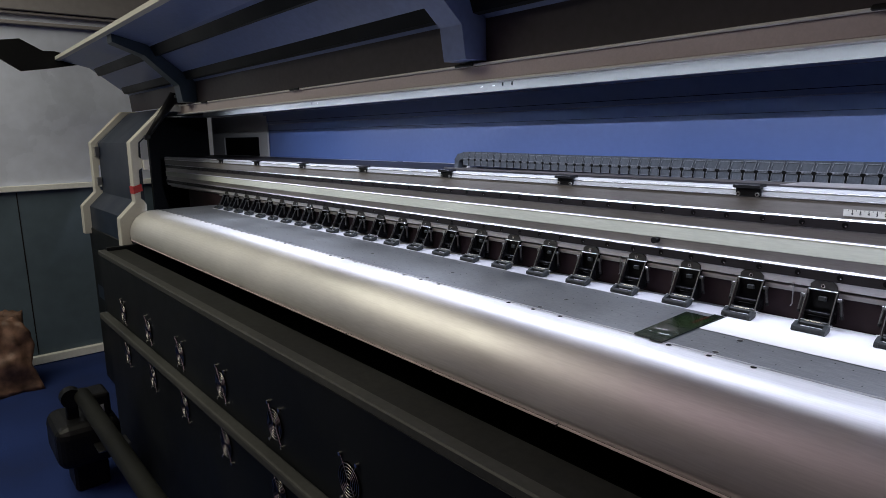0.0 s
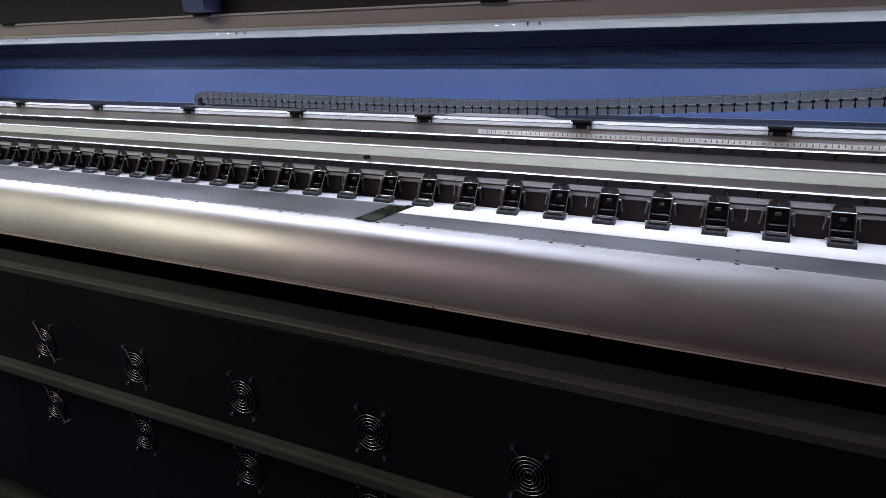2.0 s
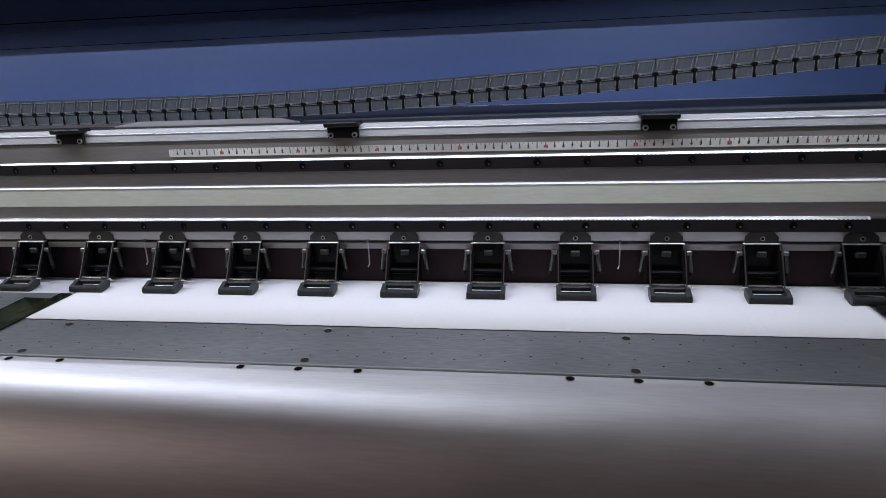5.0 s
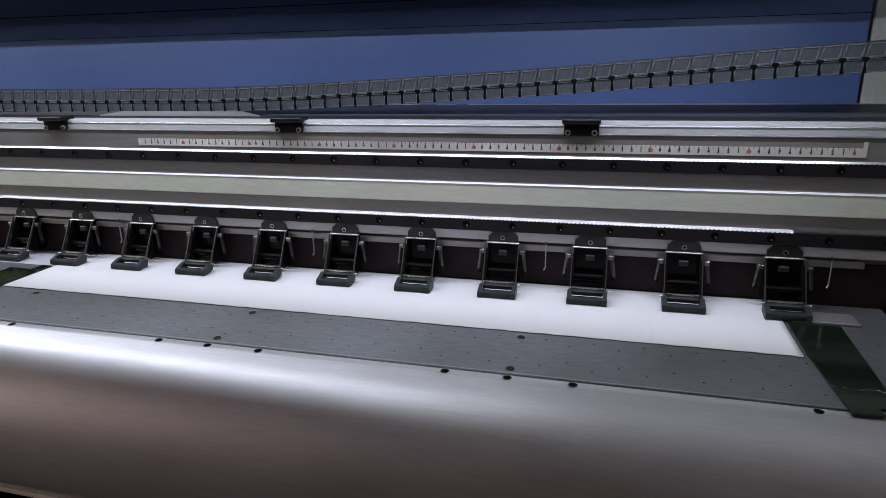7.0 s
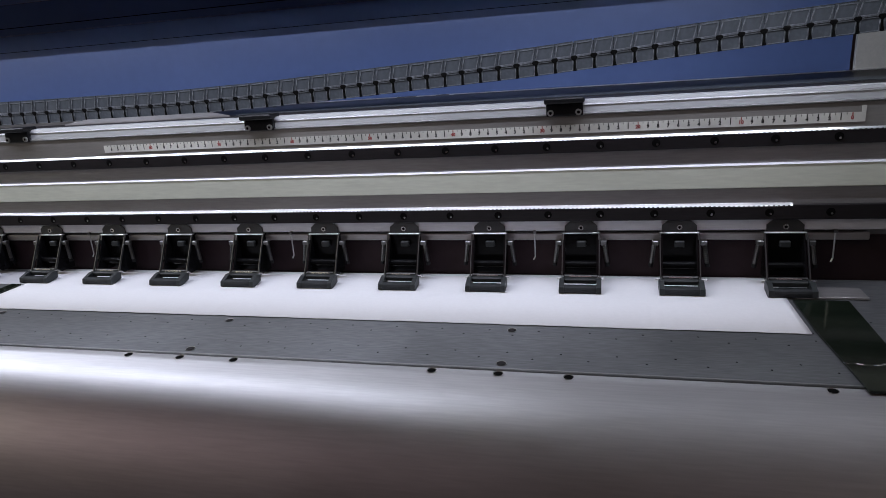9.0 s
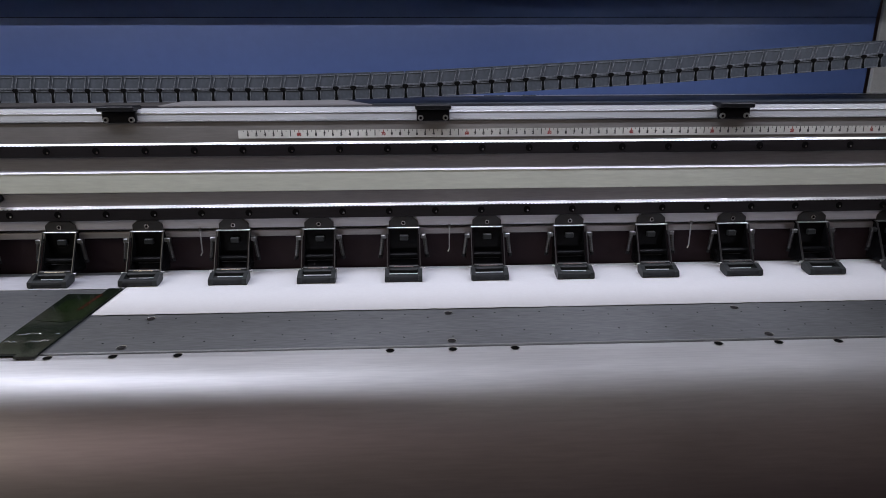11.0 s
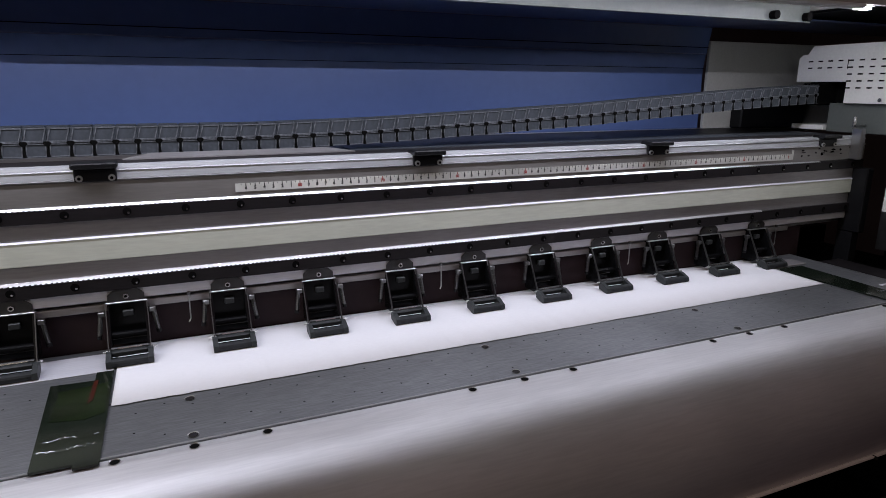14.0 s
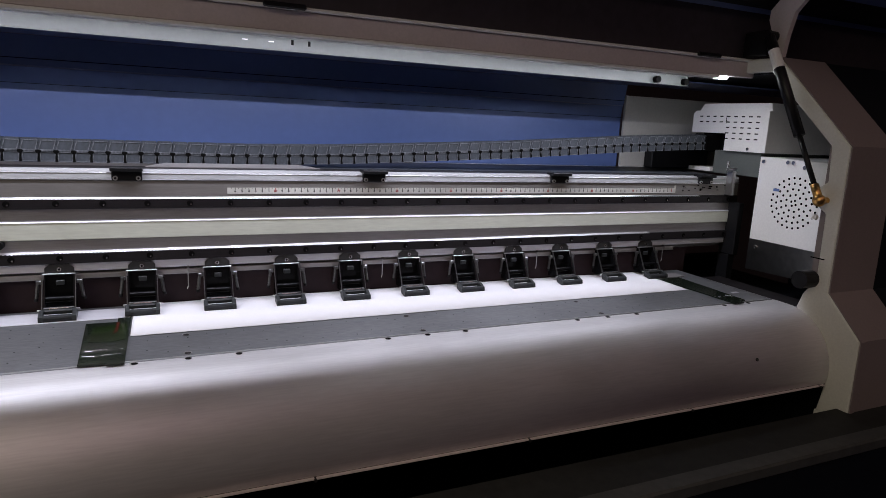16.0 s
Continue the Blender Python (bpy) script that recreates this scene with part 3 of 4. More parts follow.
# ---- pinch rollers ----
def pinch_roller():
    r = thing("pinch_roller", "black pinch roller with a steel bracket and springs", "pinch roller", "pinch rollers along the platen")
    bm = bmesh.new()
    o = [(-0.0190, 0.0690), (-0.0190, 0.0765), (-0.0125, 0.0822), (0.0125, 0.0822), (0.0190, 0.0765), (0.0190, 0.0690)]
    a = [bm.verts.new((x, -0.0025, z - 0.075)) for x, z in o]
    b = [bm.verts.new((x, -0.0005, z - 0.075)) for x, z in o]
    bm.faces.new(a)
    bm.faces.new(b[::-1])
    for i in range(6):
        bm.faces.new((a[i], a[(i + 1) % 6], b[(i + 1) % 6], b[i]))
    part("mounting_tab", bm, M["tab"], r, "dark steel mounting tab")
    part("fold", box(-0.0215, -0.0062, -0.0075, 0.0215, -0.0004, -0.0060, 0.0005), M["steel"], r)
    part("screw", rod((0, -0.0055, 0.0), (0, -0.0025, 0.0), 0.0031, 10), M["chrome"], r)
    part("screw_socket", rod((0, -0.0058, 0.0), (0, -0.0050, 0.0), 0.0017, 6), M["holes"], r)
    # dark body that leans forward to the foot
    part("body", box(-0.0198, -0.0010, -0.0580, 0.0198, 0.0050, -0.0078), M["bodyblack"], r, "glossy black roller body")
    for s in (-1, 1):
        part("cheek", extrude_x([(-0.0042, -0.0078), (-0.0270, -0.0525), (-0.0200, -0.0580), (-0.0011, -0.0580), (-0.0011, -0.0078)], s * 0.0189 - 0.0009, s * 0.0189 + 0.0009), M["bodyblack"], r)
    part("axle", rod((-0.0178, -0.0120, -0.0430), (0.0178, -0.0120, -0.0430), 0.0045, 12), M["bodyblack"], r)
    part("inner_clip", box(-0.0050, -0.0070, -0.0235, 0.0060, -0.0011, -0.0165, 0.0008), M["footgrey"], r)
    for s in (-1, 1):
        bm = extrude_x([(-0.0050, -0.0068), (-0.0078, -0.0068), (-0.0340, -0.053), (-0.0312, -0.055)], s * 0.0212 - 0.0005, s * 0.0212 + 0.0005)
        part("side_arm", bm, M["tab"], r, "thin steel side arm")
        part("spring_mount", box(s * 0.026 - 0.0036, -0.0115, -0.0200, s * 0.026 + 0.0036, -0.0045, -0.0145, 0.0008), M["armsteel"], r)
        bm = bmesh.new()
        for k in range(9):
            z = -0.0205 - 0.0023 * k
            rod((s * (0.0275 + 0.0003 * k), -0.008 - 0.0002 * k, z), (s * (0.0275 + 0.0003 * k), -0.0082 - 0.0002 * k, z - 0.0017), 0.0026, 7, bm)
        rod((s * 0.0275, -0.008, -0.020), (s * 0.0305, -0.010, -0.042), 0.0019, 6, bm)
        part("spring", bm, M["armsteel"], r, "coiled steel spring")
        part("spring_end", rod((s * 0.0305, -0.010, -0.0415), (s * 0.0308, -0.0102, -0.0455), 0.0028, 8), M["black"], r)
        part("pin_end", rod((s * 0.0205, -0.0330, -0.0535), (s * 0.0270, -0.0330, -0.0535), 0.0014, 6), M["chrome"], r)
    part("cross_pin", rod((-0.0125, -0.0315, -0.0515), (0.0125, -0.0315, -0.0515), 0.0013, 8), M["chrome"], r)
    part("hinge_block", box(-0.0195, -0.0325, -0.0545, 0.0195, -0.0285, -0.0500, 0.001), M["tab"], r)
    # foot: frame of four bars round the soft roller
    for s in (-1, 1):
        part("foot_side", extrude_x([(-0.031, -0.0525), (-0.040, -0.0525), (-0.0530, -0.0575), (-0.0545, -0.0635), (-0.0510, -0.0662), (-0.033, -0.0625)], s * 0.0210 - 0.0027, s * 0.0210 + 0.0027), M["footgrey"], r)
    part("foot_bridge", box(-0.0185, -0.0385, -0.0585, 0.0185, -0.0310, -0.0525, 0.0012), M["footgrey"], r)
    part("foot_lip", box(-0.0182, -0.0425, -0.0645, 0.0182, -0.0330, -0.0612), M["holes"], r)
    part("rubber_roller", rod((-0.0182, -0.0490, -0.0612), (0.0182, -0.0490, -0.0612), 0.0050, 14), M["rubber"], r, "dark rubber roller")
    return r


pr = pinch_roller()
pr.location = (0, 0, 1.0898)
for k in range(1, 31):
    copy_thing(pr, Matrix.Translation((-0.11 * k, 0, 1.0898)))


# ---- clips on the beam's upper edge ----
def beam_clip():
    c = thing("beam_clip", "small black plastic clip screwed to the gantry edge", "clip", "clips along the gantry")
    part("block", box(-0.0205, -0.001, -0.008, 0.0205, 0.006, 0.006, 0.0015, seg=2), M["black"], c)
    part("cap", box(-0.0222, -0.0095, 0.0063, 0.0222, 0.016, 0.0125, 0.0014), M["black"], c)
    for s in (-1, 1):
        part("screw", rod((s * 0.0155, -0.003, -0.004), (s * 0.0155, -0.001, -0.004), 0.0036, 10), M["screw"], c)
        part("screw_socket", rod((s * 0.0155, -0.0034, -0.004), (s * 0.0155, -0.0028, -0.004), 0.0018, 6), M["holes"], c)
    return c


c0 = beam_clip()
clips = (0.148, -0.237, -0.620, -1.004, -1.388, -1.778, -2.172, -2.565, -2.95, -3.33)
c0.location = (clips[0], -0.0058, 1.2288)
for x in clips[1:]:
    copy_thing(c0, Matrix.Translation((x, -0.0058, 1.2288)))

# ---- tape rule on the sloped face ----
rule = thing("measuring_rule", "white printed measuring rule stuck to the gantry", "ruler")
rule.matrix_world = pose(0.0526, -0.0042, 1.2008, 90, 0, 0)
part("strip", box(-0.915, 0.0, 0.0, 0.012, 0.0098, 0.0007), M["ruler"], rule)
part("end_tab", box(0.008, 0.0099, 0.0002, 0.012, 0.0165, 0.0009), M["ruler"], rule)
bm, bm2 = bmesh.new(), bmesh.new()
for i in range(0, 87):
    x = -0.0105 * i
    box(x - 0.0005, 0.0064, 0.0008, x + 0.0005, 0.0097, 0.0010, 0, bm2 if i % 10 == 0 else bm)
    box(x - 0.0056, 0.0078, 0.0008, x - 0.0050, 0.0097, 0.0010, 0, bm)
tagged(part("tick_scale", bm, M["ink"], rule), kind="stuff")
tagged(part("ten_scale", bm2, M["redink"], rule), kind="stuff")
for i in range(0, 87):
    cu = bpy.data.curves.new("digit", "FONT")
    cu.body, cu.size, cu.align_x, cu.resolution_u = str(i if i % 10 == 0 else i % 10), 0.0052, "CENTER", 2
    cu.offset = 0.0003
    t = new("digit_source", cu)
    dg = bpy.context.evaluated_depsgraph_get()
    me = bpy.data.meshes.new_from_object(t.evaluated_get(dg))
    bpy.data.objects.remove(t)
    me.materials.clear()
    me.materials.append(M["redink"] if i % 10 == 0 else M["ink"])
    d = new("digit", me)
    d.parent, d.location = rule, (-0.0105 * i, 0.0028, 0.0009)


# ---- cable chain ----
def chain_top(x):
    pts = [(-1.9, 1.2835), (-1.45, 1.2775), (-1.1, 1.2750), (-0.82, 1.2750), (-0.66, 1.2790), (-0.51, 1.2860), (-0.30, 1.2965), (-0.20, 1.3035), (0.0, 1.3170), (0.13, 1.3240), (0.26, 1.3290)]
    for (a, za), (b, zb) in zip(pts, pts[1:]):
        if x <= b:
            u = (x - a) / (b - a)
            return za + (zb - za) * u
    return pts[-1][1]


chain = thing("cable_chain", "grey-black plastic cable drag chain along the gantry", "cable chain")
YC = 0.085
PITCH = 0.0236
def frame_piece(z0, z1, slant, w):
    """Raised frame on a link's face, leaning by slant."""
    bm = bmesh.new()
    x0, x1 = -0.0104, 0.0098
    o = [(x0, z0), (x0, z1), (x1, z1), (x1, z0)]
    i_ = [(x0 + w, z0 + w), (x0 + w, z1 - w), (x1 - w, z1 - w), (x1 - w, z0 + w)]
    lean = lambda x, z: x + slant * (z - (z0 + z1) / 2)
    fo = [bm.verts.new((lean(x, z), -0.0012, z)) for x, z in o]
    fi = [bm.verts.new((lean(x, z), -0.0012, z)) for x, z in i_]
    bo = [bm.verts.new((lean(x, z), 0.0002, z)) for x, z in o]
    bi = [bm.verts.new((lean(x, z), 0.0002, z)) for x, z in i_]
    for k in range(4):
        j = (k + 1) % 4
        bm.faces.new((fo[k], fo[j], fi[j], fi[k]))
        bm.faces.new((fo[k], fo[j], bo[j], bo[k]))
        bm.faces.new((fi[k], fi[j], bi[j], bi[k]))
    return bm


def joint_gap():
    """Dark half-round joint with a tapering slot below it."""
    bm = bmesh.new()
    o = [(-0.0040, -0.0180), (-0.0024, -0.0166), (0.0024, -0.0166), (0.0040, -0.0180), (0.0042, -0.0194), (0.0026, -0.0214), (0.0009, -0.0228), (0.0010, -0.0270), (0.0024, -0.0350), (-0.0020, -0.0350), (-0.0010, -0.0270), (-0.0009, -0.0228), (-0.0026, -0.0214), (-0.0042, -0.0194)]
    bm.faces.new([bm.verts.new((x + 0.0114, -0.0016, z)) for x, z in o])
    return bm


PIECES = [part("link", box(-0.0118, 0.0, -0.0180, 0.0116, 0.032, -0.0010, 0.0006), M["chain"], chain),
          part("link_side", box(-0.0112, 0.0002, -0.0350, 0.0110, 0.032, -0.0187, 0.0010), M["chain"], chain),
          part("link_frame", frame_piece(-0.0172, -0.0016, 0.30, 0.0012), M["chainedge"], chain),
          part("link_edge", box(-0.0117, -0.0013, -0.0186, 0.0118, 0.0002, -0.0176, 0.0002), M["chainedge"], chain),
          part("link_cover", box(-0.0112, 0.0004, -0.0008, 0.0106, 0.0300, 0.0003, 0.0003), M["chain"], chain),
          part("lower_frame", frame_piece(-0.0345, -0.0195, 0.10, 0.0010), M["chainedge"], chain),
          part("link_hole", joint_gap(), M["holes"], chain)]
NAMES = ("link", "link_side", "link_frame", "link_edge", "link_cover", "lower_frame", "link_hole")
n_links = int((0.245 + 1.80) / PITCH)
for i in range(n_links + 1):
    x = -1.80 + PITCH * i
    ang = math.atan2(chain_top(x + 0.05) - chain_top(x - 0.05), 0.10)
    m = Matrix.Translation((x, YC, chain_top(x))) @ Matrix.Rotation(-ang, 4, "Y")
    for src, nm in zip(PIECES, NAMES):
        ob = src
        if i:
            ob = new(nm, src.data)
            ob.parent = chain
        ob.matrix_basis = m
first = PIECES[0]
# dark core that the cables fill, behind the joints
bm = bmesh.new()
a = None
for i in range(42):
    x = -1.80 + (2.04) * i / 41
    z = chain_top(x)
    ring = [bm.verts.new((x, YC + 0.002, z - 0.034)), bm.verts.new((x, YC + 0.002, z - 0.002)), bm.verts.new((x, YC + 0.030, z - 0.002)), bm.verts.new((x, YC + 0.030, z - 0.034))]
    if a:
        for j in range(4):
            bm.faces.new((a[j], a[(j + 1) % 4], ring[(j + 1) % 4], ring[j]))
    a = ring
part("core", bm, M["holes"], chain)
# bend at the chain's far end
for j, (dx, dz, ang) in enumerate(((-0.024, -0.002, -14), (-0.043, -0.012, -48), (-0.050, -0.030, -85))):
    ob = new("link", first.data)
    ob.parent = chain
    ob.matrix_basis = Matrix.Translation((-1.80 + dx, YC, chain_top(-1.80) + dz)) @ Matrix.Rotation(math.radians(ang), 4, "Y")
# tray under the chain
tray = tagged(part("chain_tray", extrude_x([(0.075, 1.2362), (0.073, 1.2405), (0.075, 1.2405), (0.077, 1.2375), (0.128, 1.2375), (0.130, 1.2405), (0.132, 1.2405), (0.131, 1.2362)], -1.88, -0.86), M["greyalu"]), "grey metal tray under the cable chain", "tray")
tp = tagged(part("cover_plate", extrude_x([(0.058, 1.2363), (0.058, 1.2378), (0.0715, 1.2425), (0.0720, 1.2410)], -0.98, -0.70), M["greyalu"]), "thin tapered metal cover plate on the gantry", "cover plate")
for v in tp.data.vertices:
    if v.co.z > 1.2400:
        v.co.x += 0.030 if v.co.x < -0.84 else -0.035
tagged(part("chain_guide", box(-0.70, 0.074, 1.2361, 0.24, 0.130, 1.2372), M["chain"]), "dark flat guide strip on the gantry top", "guide strip")

# ---- blue rear cover ----
rear = thing("rear_cover", "blue painted sheet-metal rear cover of the printer", "cover")
part("lower_sheet", extrude_x([(0.300, 1.05), (0.300, 1.362), (0.303, 1.362), (0.303, 1.05)], X0 - 0.0, 0.144), M["blue"], rear)
part("middle_sheet", extrude_x([(0.3002, 1.3625), (0.296, 1.3905), (0.299, 1.3905), (0.3035, 1.3625)], X0, 0.144), M["blue"], rear)
part("fold", extrude_x([(0.2958, 1.3908), (0.2935, 1.3915), (0.2935, 1.3925), (0.299, 1.3925)], X0, 0.144), M["navy"], rear)
part("groove", box(X0, 0.2978, 1.3618, 0.144, 0.2996, 1.3626), M["holes"], rear)
part("groove", extrude_x([(0.2905, 1.4040), (0.2903, 1.4052), (0.292, 1.4052), (0.292, 1.4040)], X0, 0.144), M["holes"], rear)
part("upper_sheet", extrude_x([(0.2945, 1.3928), (0.285, 1.4440), (0.289, 1.4440), (0.299, 1.3928)], X0, 0.144), M["blue"], rear)
part("top_sheet", extrude_x([(0.284, 1.4445), (0.122, 1.4470), (0.122, 1.4500), (0.289, 1.4480)], X0 - 0.7, 0.80), M["navy"], rear)


def end_plate(name, x0, x1, hole):
    p = thing(name, "cream powder-coated rear end plate", "end plate")
    y0, y1, z0, z1 = 0.287, 0.295, 1.2232, 1.4435 if hole else 1.4180
    if hole:
        hx0, hx1, hz0, hz1 = hole
        for b in ((x0, y0, z0, hx0, y1, z1), (hx1, y0, z0, x1, y1, z1), (hx0, y0, hz1, hx1, y1, z1), (hx0, y0, z0, hx1, y1, hz0)):
            part("plate", box(*b), M["cream"], p)
        # near-black sheet imitates the darkness behind the opening
        part("backing", box(hx0 - 0.02, 0.30, hz0 - 0.02, hx1 + 0.02, 0.305, hz1 + 0.02), M["holes"], p)
    else:
        part("plate", box(x0, y0, z0, x1, y1, z1, 0.001), M["cream"], p)
    return p


end_plate("left_end_plate", -4.20, -3.471, (-4.03, -3.572, 1.2375, 1.332))
end_plate("right_end_plate", 0.146, 0.60, None)


# ---- side plates and housings ----
FRONT = [(-0.165, 1.478), (-0.329, 1.320), (-0.332, 1.062), (-0.401, 0.994), (-0.403, 0.845)]
INNER = [(-0.355, 0.845), (-0.3655, 0.915), (-0.3620, 0.950), (-0.345, 0.982), (-0.315, 1.006), (-0.285, 1.018), (-0.285, 1.050), (-0.295, 1.066), (-0.306, 1.075), (-0.303, 1.200), (-0.283, 1.212), (-0.281, 1.244), (-0.298, 1.256), (-0.294, 1.318), (-0.150, 1.452)]
TOPBACK = [(0.10, 1.452), (0.10, 1.478)]


def side_plate(x0, x1, name, label, dy=0.0):
    p = thing(name, label, "side plate", "side plates of the printer")
    bm = extrude_x([(y + dy, z) for y, z in FRONT] + [(y + (dy if z > 1.03 else 0.0), z) for y, z in INNER] + TOPBACK, x0, x1)
    ob = part("plate", bm, M["cream"], p)
    bv = ob.modifiers.new("edge", "BEVEL")
    bv.width, bv.segments, bv.limit_method = 0.003, 2, "ANGLE"
    return p


sp = side_plate(X1 + 0.002, X1 + 0.014, "side_plate", "cream angular side plate beside the fan box", -0.010)
part("hinge_arm", extrude_x([(-0.168, 1.4785), (-0.139, 1.548), (-0.140, 1.566), (-0.215, 1.64), (-0.270, 1.64), (-0.192, 1.556), (-0.183, 1.518), (-0.178, 1.4785)], X1 + 0.002, X1 + 0.012), M["creamdark"], sp, "pinkish grey hinge arm")
part("knob", rod((X1 - 0.030, -0.307, 1.080), (X1 + 0.002, -0.307, 1.080), 0.016, 18), M["black"], sp, "black plastic knob")
part("knob", rod((X1 - 0.004, -0.292, 1.238), (X1 + 0.002, -0.292, 1.238), 0.005, 12), M["white"], sp, "white plug")
part("knob", rod((X1 - 0.004, -0.297, 1.192), (X1 + 0.002, -0.297, 1.192), 0.005, 12), M["white"], sp, "white plug")
part("scratch", box(X1 + 0.0005, -0.326, 1.1185, X1 + 0.0018, -0.300, 1.1205), M["holes"], sp)
part("tab", box(X1 + 0.003, -0.364, 0.816, X1 + 0.011, -0.352, 0.846, 0.001), M["cream"], sp, "short cream tab")
side_plate(X0 - 0.058, X0 - 0.002, "side_plate", "cream angular side plate at the printer's far end")
side_plate(-4.330, -4.274, "side_plate", "cream outer side plate of the end housing")

hl = thing("end_housing", "dark navy end housing between two cream plates", "housing")
part("front_cover", extrude_x([(-0.130, 1.47), (-0.294, 1.316), (-0.297, 1.058), (-0.366, 0.990), (-0.373, 0.50), (-0.353, 0.50), (-0.346, 0.99), (-0.277, 1.058), (-0.274, 1.316), (-0.110, 1.47)], -4.274, X0 - 0.0585), M["deepblue"], hl)
part("lower_box", box(-4.330, -0.372, 0.03, X0 - 0.006, 0.30, 0.878, 0.004), M["navyblack"], hl)
part("top_cover", box(-4.274, -0.13, 1.455, X0 - 0.06, 0.28, 1.47), M["teal"], hl)
part("hinge", box(-4.271, -0.318, 1.25, -4.245, -0.2965, 1.30, 0.002), M["steel"], hl)
part("hinge", box(-4.271, -0.321, 1.10, -4.245, -0.2985, 1.14, 0.002), M["steel"], hl)
part("inner_wall", box(-4.274, -0.05, 0.90, -4.245, 0.28, 1.45), M["navyblack"], hl)
tagged(part("red_tape", extrude_x([(-0.334, 1.098), (-0.334, 1.130), (-0.300, 1.140), (-0.296, 1.110)], X0 - 0.062, X0 + 0.001), M["red"]), "red tape wound round the side plate", "tape")
tagged(part("mount_box", box(X0 - 0.0015, -0.286, 1.200, X0 + 0.016, -0.262, 1.244, 0.002), M["white"]), "small white mounting block on the side plate", "block")

hr = thing("end_housing", "dark end housing beside the printer's fan box", "housing")
part("front_cover", extrude_x([(-0.175, 1.476), (-0.339, 1.318), (-0.342, 1.062), (-0.411, 0.994), (-0.413, 0.60), (-0.393, 0.60), (-0.391, 0.99), (-0.322, 1.058), (-0.319, 1.316), (-0.155, 1.476)], 0.245, 0.90), M["navyblack"], hr)
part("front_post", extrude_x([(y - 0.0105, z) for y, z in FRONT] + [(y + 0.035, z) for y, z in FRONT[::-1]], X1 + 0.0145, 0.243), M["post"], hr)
# added sleeve that gives the cream plate's front edge its shaded tone
part("shaded_edge", extrude_x([(y - 0.0128, z) for y, z in FRONT] + [(y - 0.0104, z) for y, z in FRONT[::-1]], X1 + 0.0030, X1 + 0.0142), M["post"], hr)
part("edge_strip", box(0.245, -0.174, 1.4600, 0.90, -0.166, 1.4675, 0.001), M["cream"], hr)
part("outer_wall", box(0.88, -0.30, 0.60, 0.90, 0.30, 1.45), M["navyblack"], hr)
part("lower_box", box(X1 + 0.07, -0.372, 0.14, 0.90, 0.28, 0.878, 0.004), M["navyblack"], hr)
part("top_cover", box(X1 + 0.07, -0.14, 1.455, 0.90, 0.28, 1.47), M["navyblack"], hr)

# ---- right-hand machinery ----
FX = 0.250
fb = thing("fan_box", "white sheet-metal fan box with round perforated grille", "fan box")
part("cover", extrude_x([(-0.335, 1.1050), (-0.335, 1.2800), (-0.055, 1.2870), (-0.055, 1.1050)], FX, 0.55), M["white"], fb)
part("steel_skirt", extrude_x([(-0.335, 1.0450), (-0.335, 1.1048), (-0.055, 1.1048), (-0.055, 1.0350)], FX - 0.001, 0.55), M["armsteel"], fb, "dark bare steel lower skirt")
bm = bmesh.new()
for r, n in ((0.006, 4), (0.017, 9), (0.028, 14), (0.039, 20), (0.050, 26)):
    for i in range(n):
        a = 2 * math.pi * (i + 0.3 * n % 1) / n + r * 30
        disc(bm, (FX - 0.0006, -0.150 + r * 1.05 * math.cos(a), 1.196 + r * 1.05 * math.sin(a)), 0.0027, 8, "x")
tagged(part("grille_holes", bm, M["holes"], fb), kind="stuff")
for y, z in ((-0.066, 1.277), (-0.125, 1.279), (-0.138, 1.279), (-0.165, 1.271), (-0.225, 1.270), (-0.075, 1.088), (-0.300, 1.085)):
    part("screw", rod((FX - 0.004, y, z), (FX, y, z), 0.0042, 10), M["chrome"], fb)
part("ink_stain", box(FX - 0.0008, -0.112, 1.216, FX - 0.0002, -0.098, 1.222), M["blue"], fb, "small blue ink stain")

vb = thing("vent_box", "white motor cover with rows of slotted vents", "vent box")
VX = 0.245
part("cover", extrude_x([(-0.066, 1.2945), (-0.066, 1.3850), (0.142, 1.3850), (0.150, 1.3780), (0.150, 1.3340), (0.046, 1.3340), (0.046, 1.2945)], VX, 0.46), M["white"], vb)
part("top_cover", extrude_x([(-0.062, 1.3852), (-0.058, 1.4020), (0.130, 1.4020), (0.142, 1.3852)], VX + 0.012, 0.46), M["white"], vb)
part("base_panel", box(VX + 0.010, -0.05, 1.240, 0.46, 0.080, 1.2940, 0.001), M["flange"], vb)
part("base_tab", box(VX + 0.002, 0.081, 1.2425, 0.40, 0.150, 1.2520, 0.001), M["white"], vb, "small white folded tab")
# near-black block imitates the shade inside the notch
part("notch_shade", box(VX + 0.030, 0.0465, 1.2945, 0.40, 0.140, 1.3335), M["holes"], vb)
bm = bmesh.new()
for j in range(5):
    for i in range(9):
        y = 0.1235 - 0.0203 * i
        if j > 1 and i < 4:
            continue
        box(VX - 0.0008, y - 0.0046, 1.3706 - 0.0124 * j, VX - 0.0002, y + 0.0046, 1.3732 - 0.0124 * j, 0, bm)
tagged(part("vent_slots", bm, M["holes"], vb), kind="stuff")
part("grease_mark", box(VX - 0.0009, 0.0472, 1.356, VX - 0.0003, 0.0484, 1.374), M["holes"], vb)
part("screw", rod((VX - 0.003, -0.022, 1.301), (VX, -0.022, 1.301), 0.0036, 8), M["chrome"], vb)
tagged(part("motor_block", box(0.222, 0.255, 1.2362, 0.42, 0.286, 1.312, 0.003), M["black"]), "black drive motor block on the gantry end", "motor block")
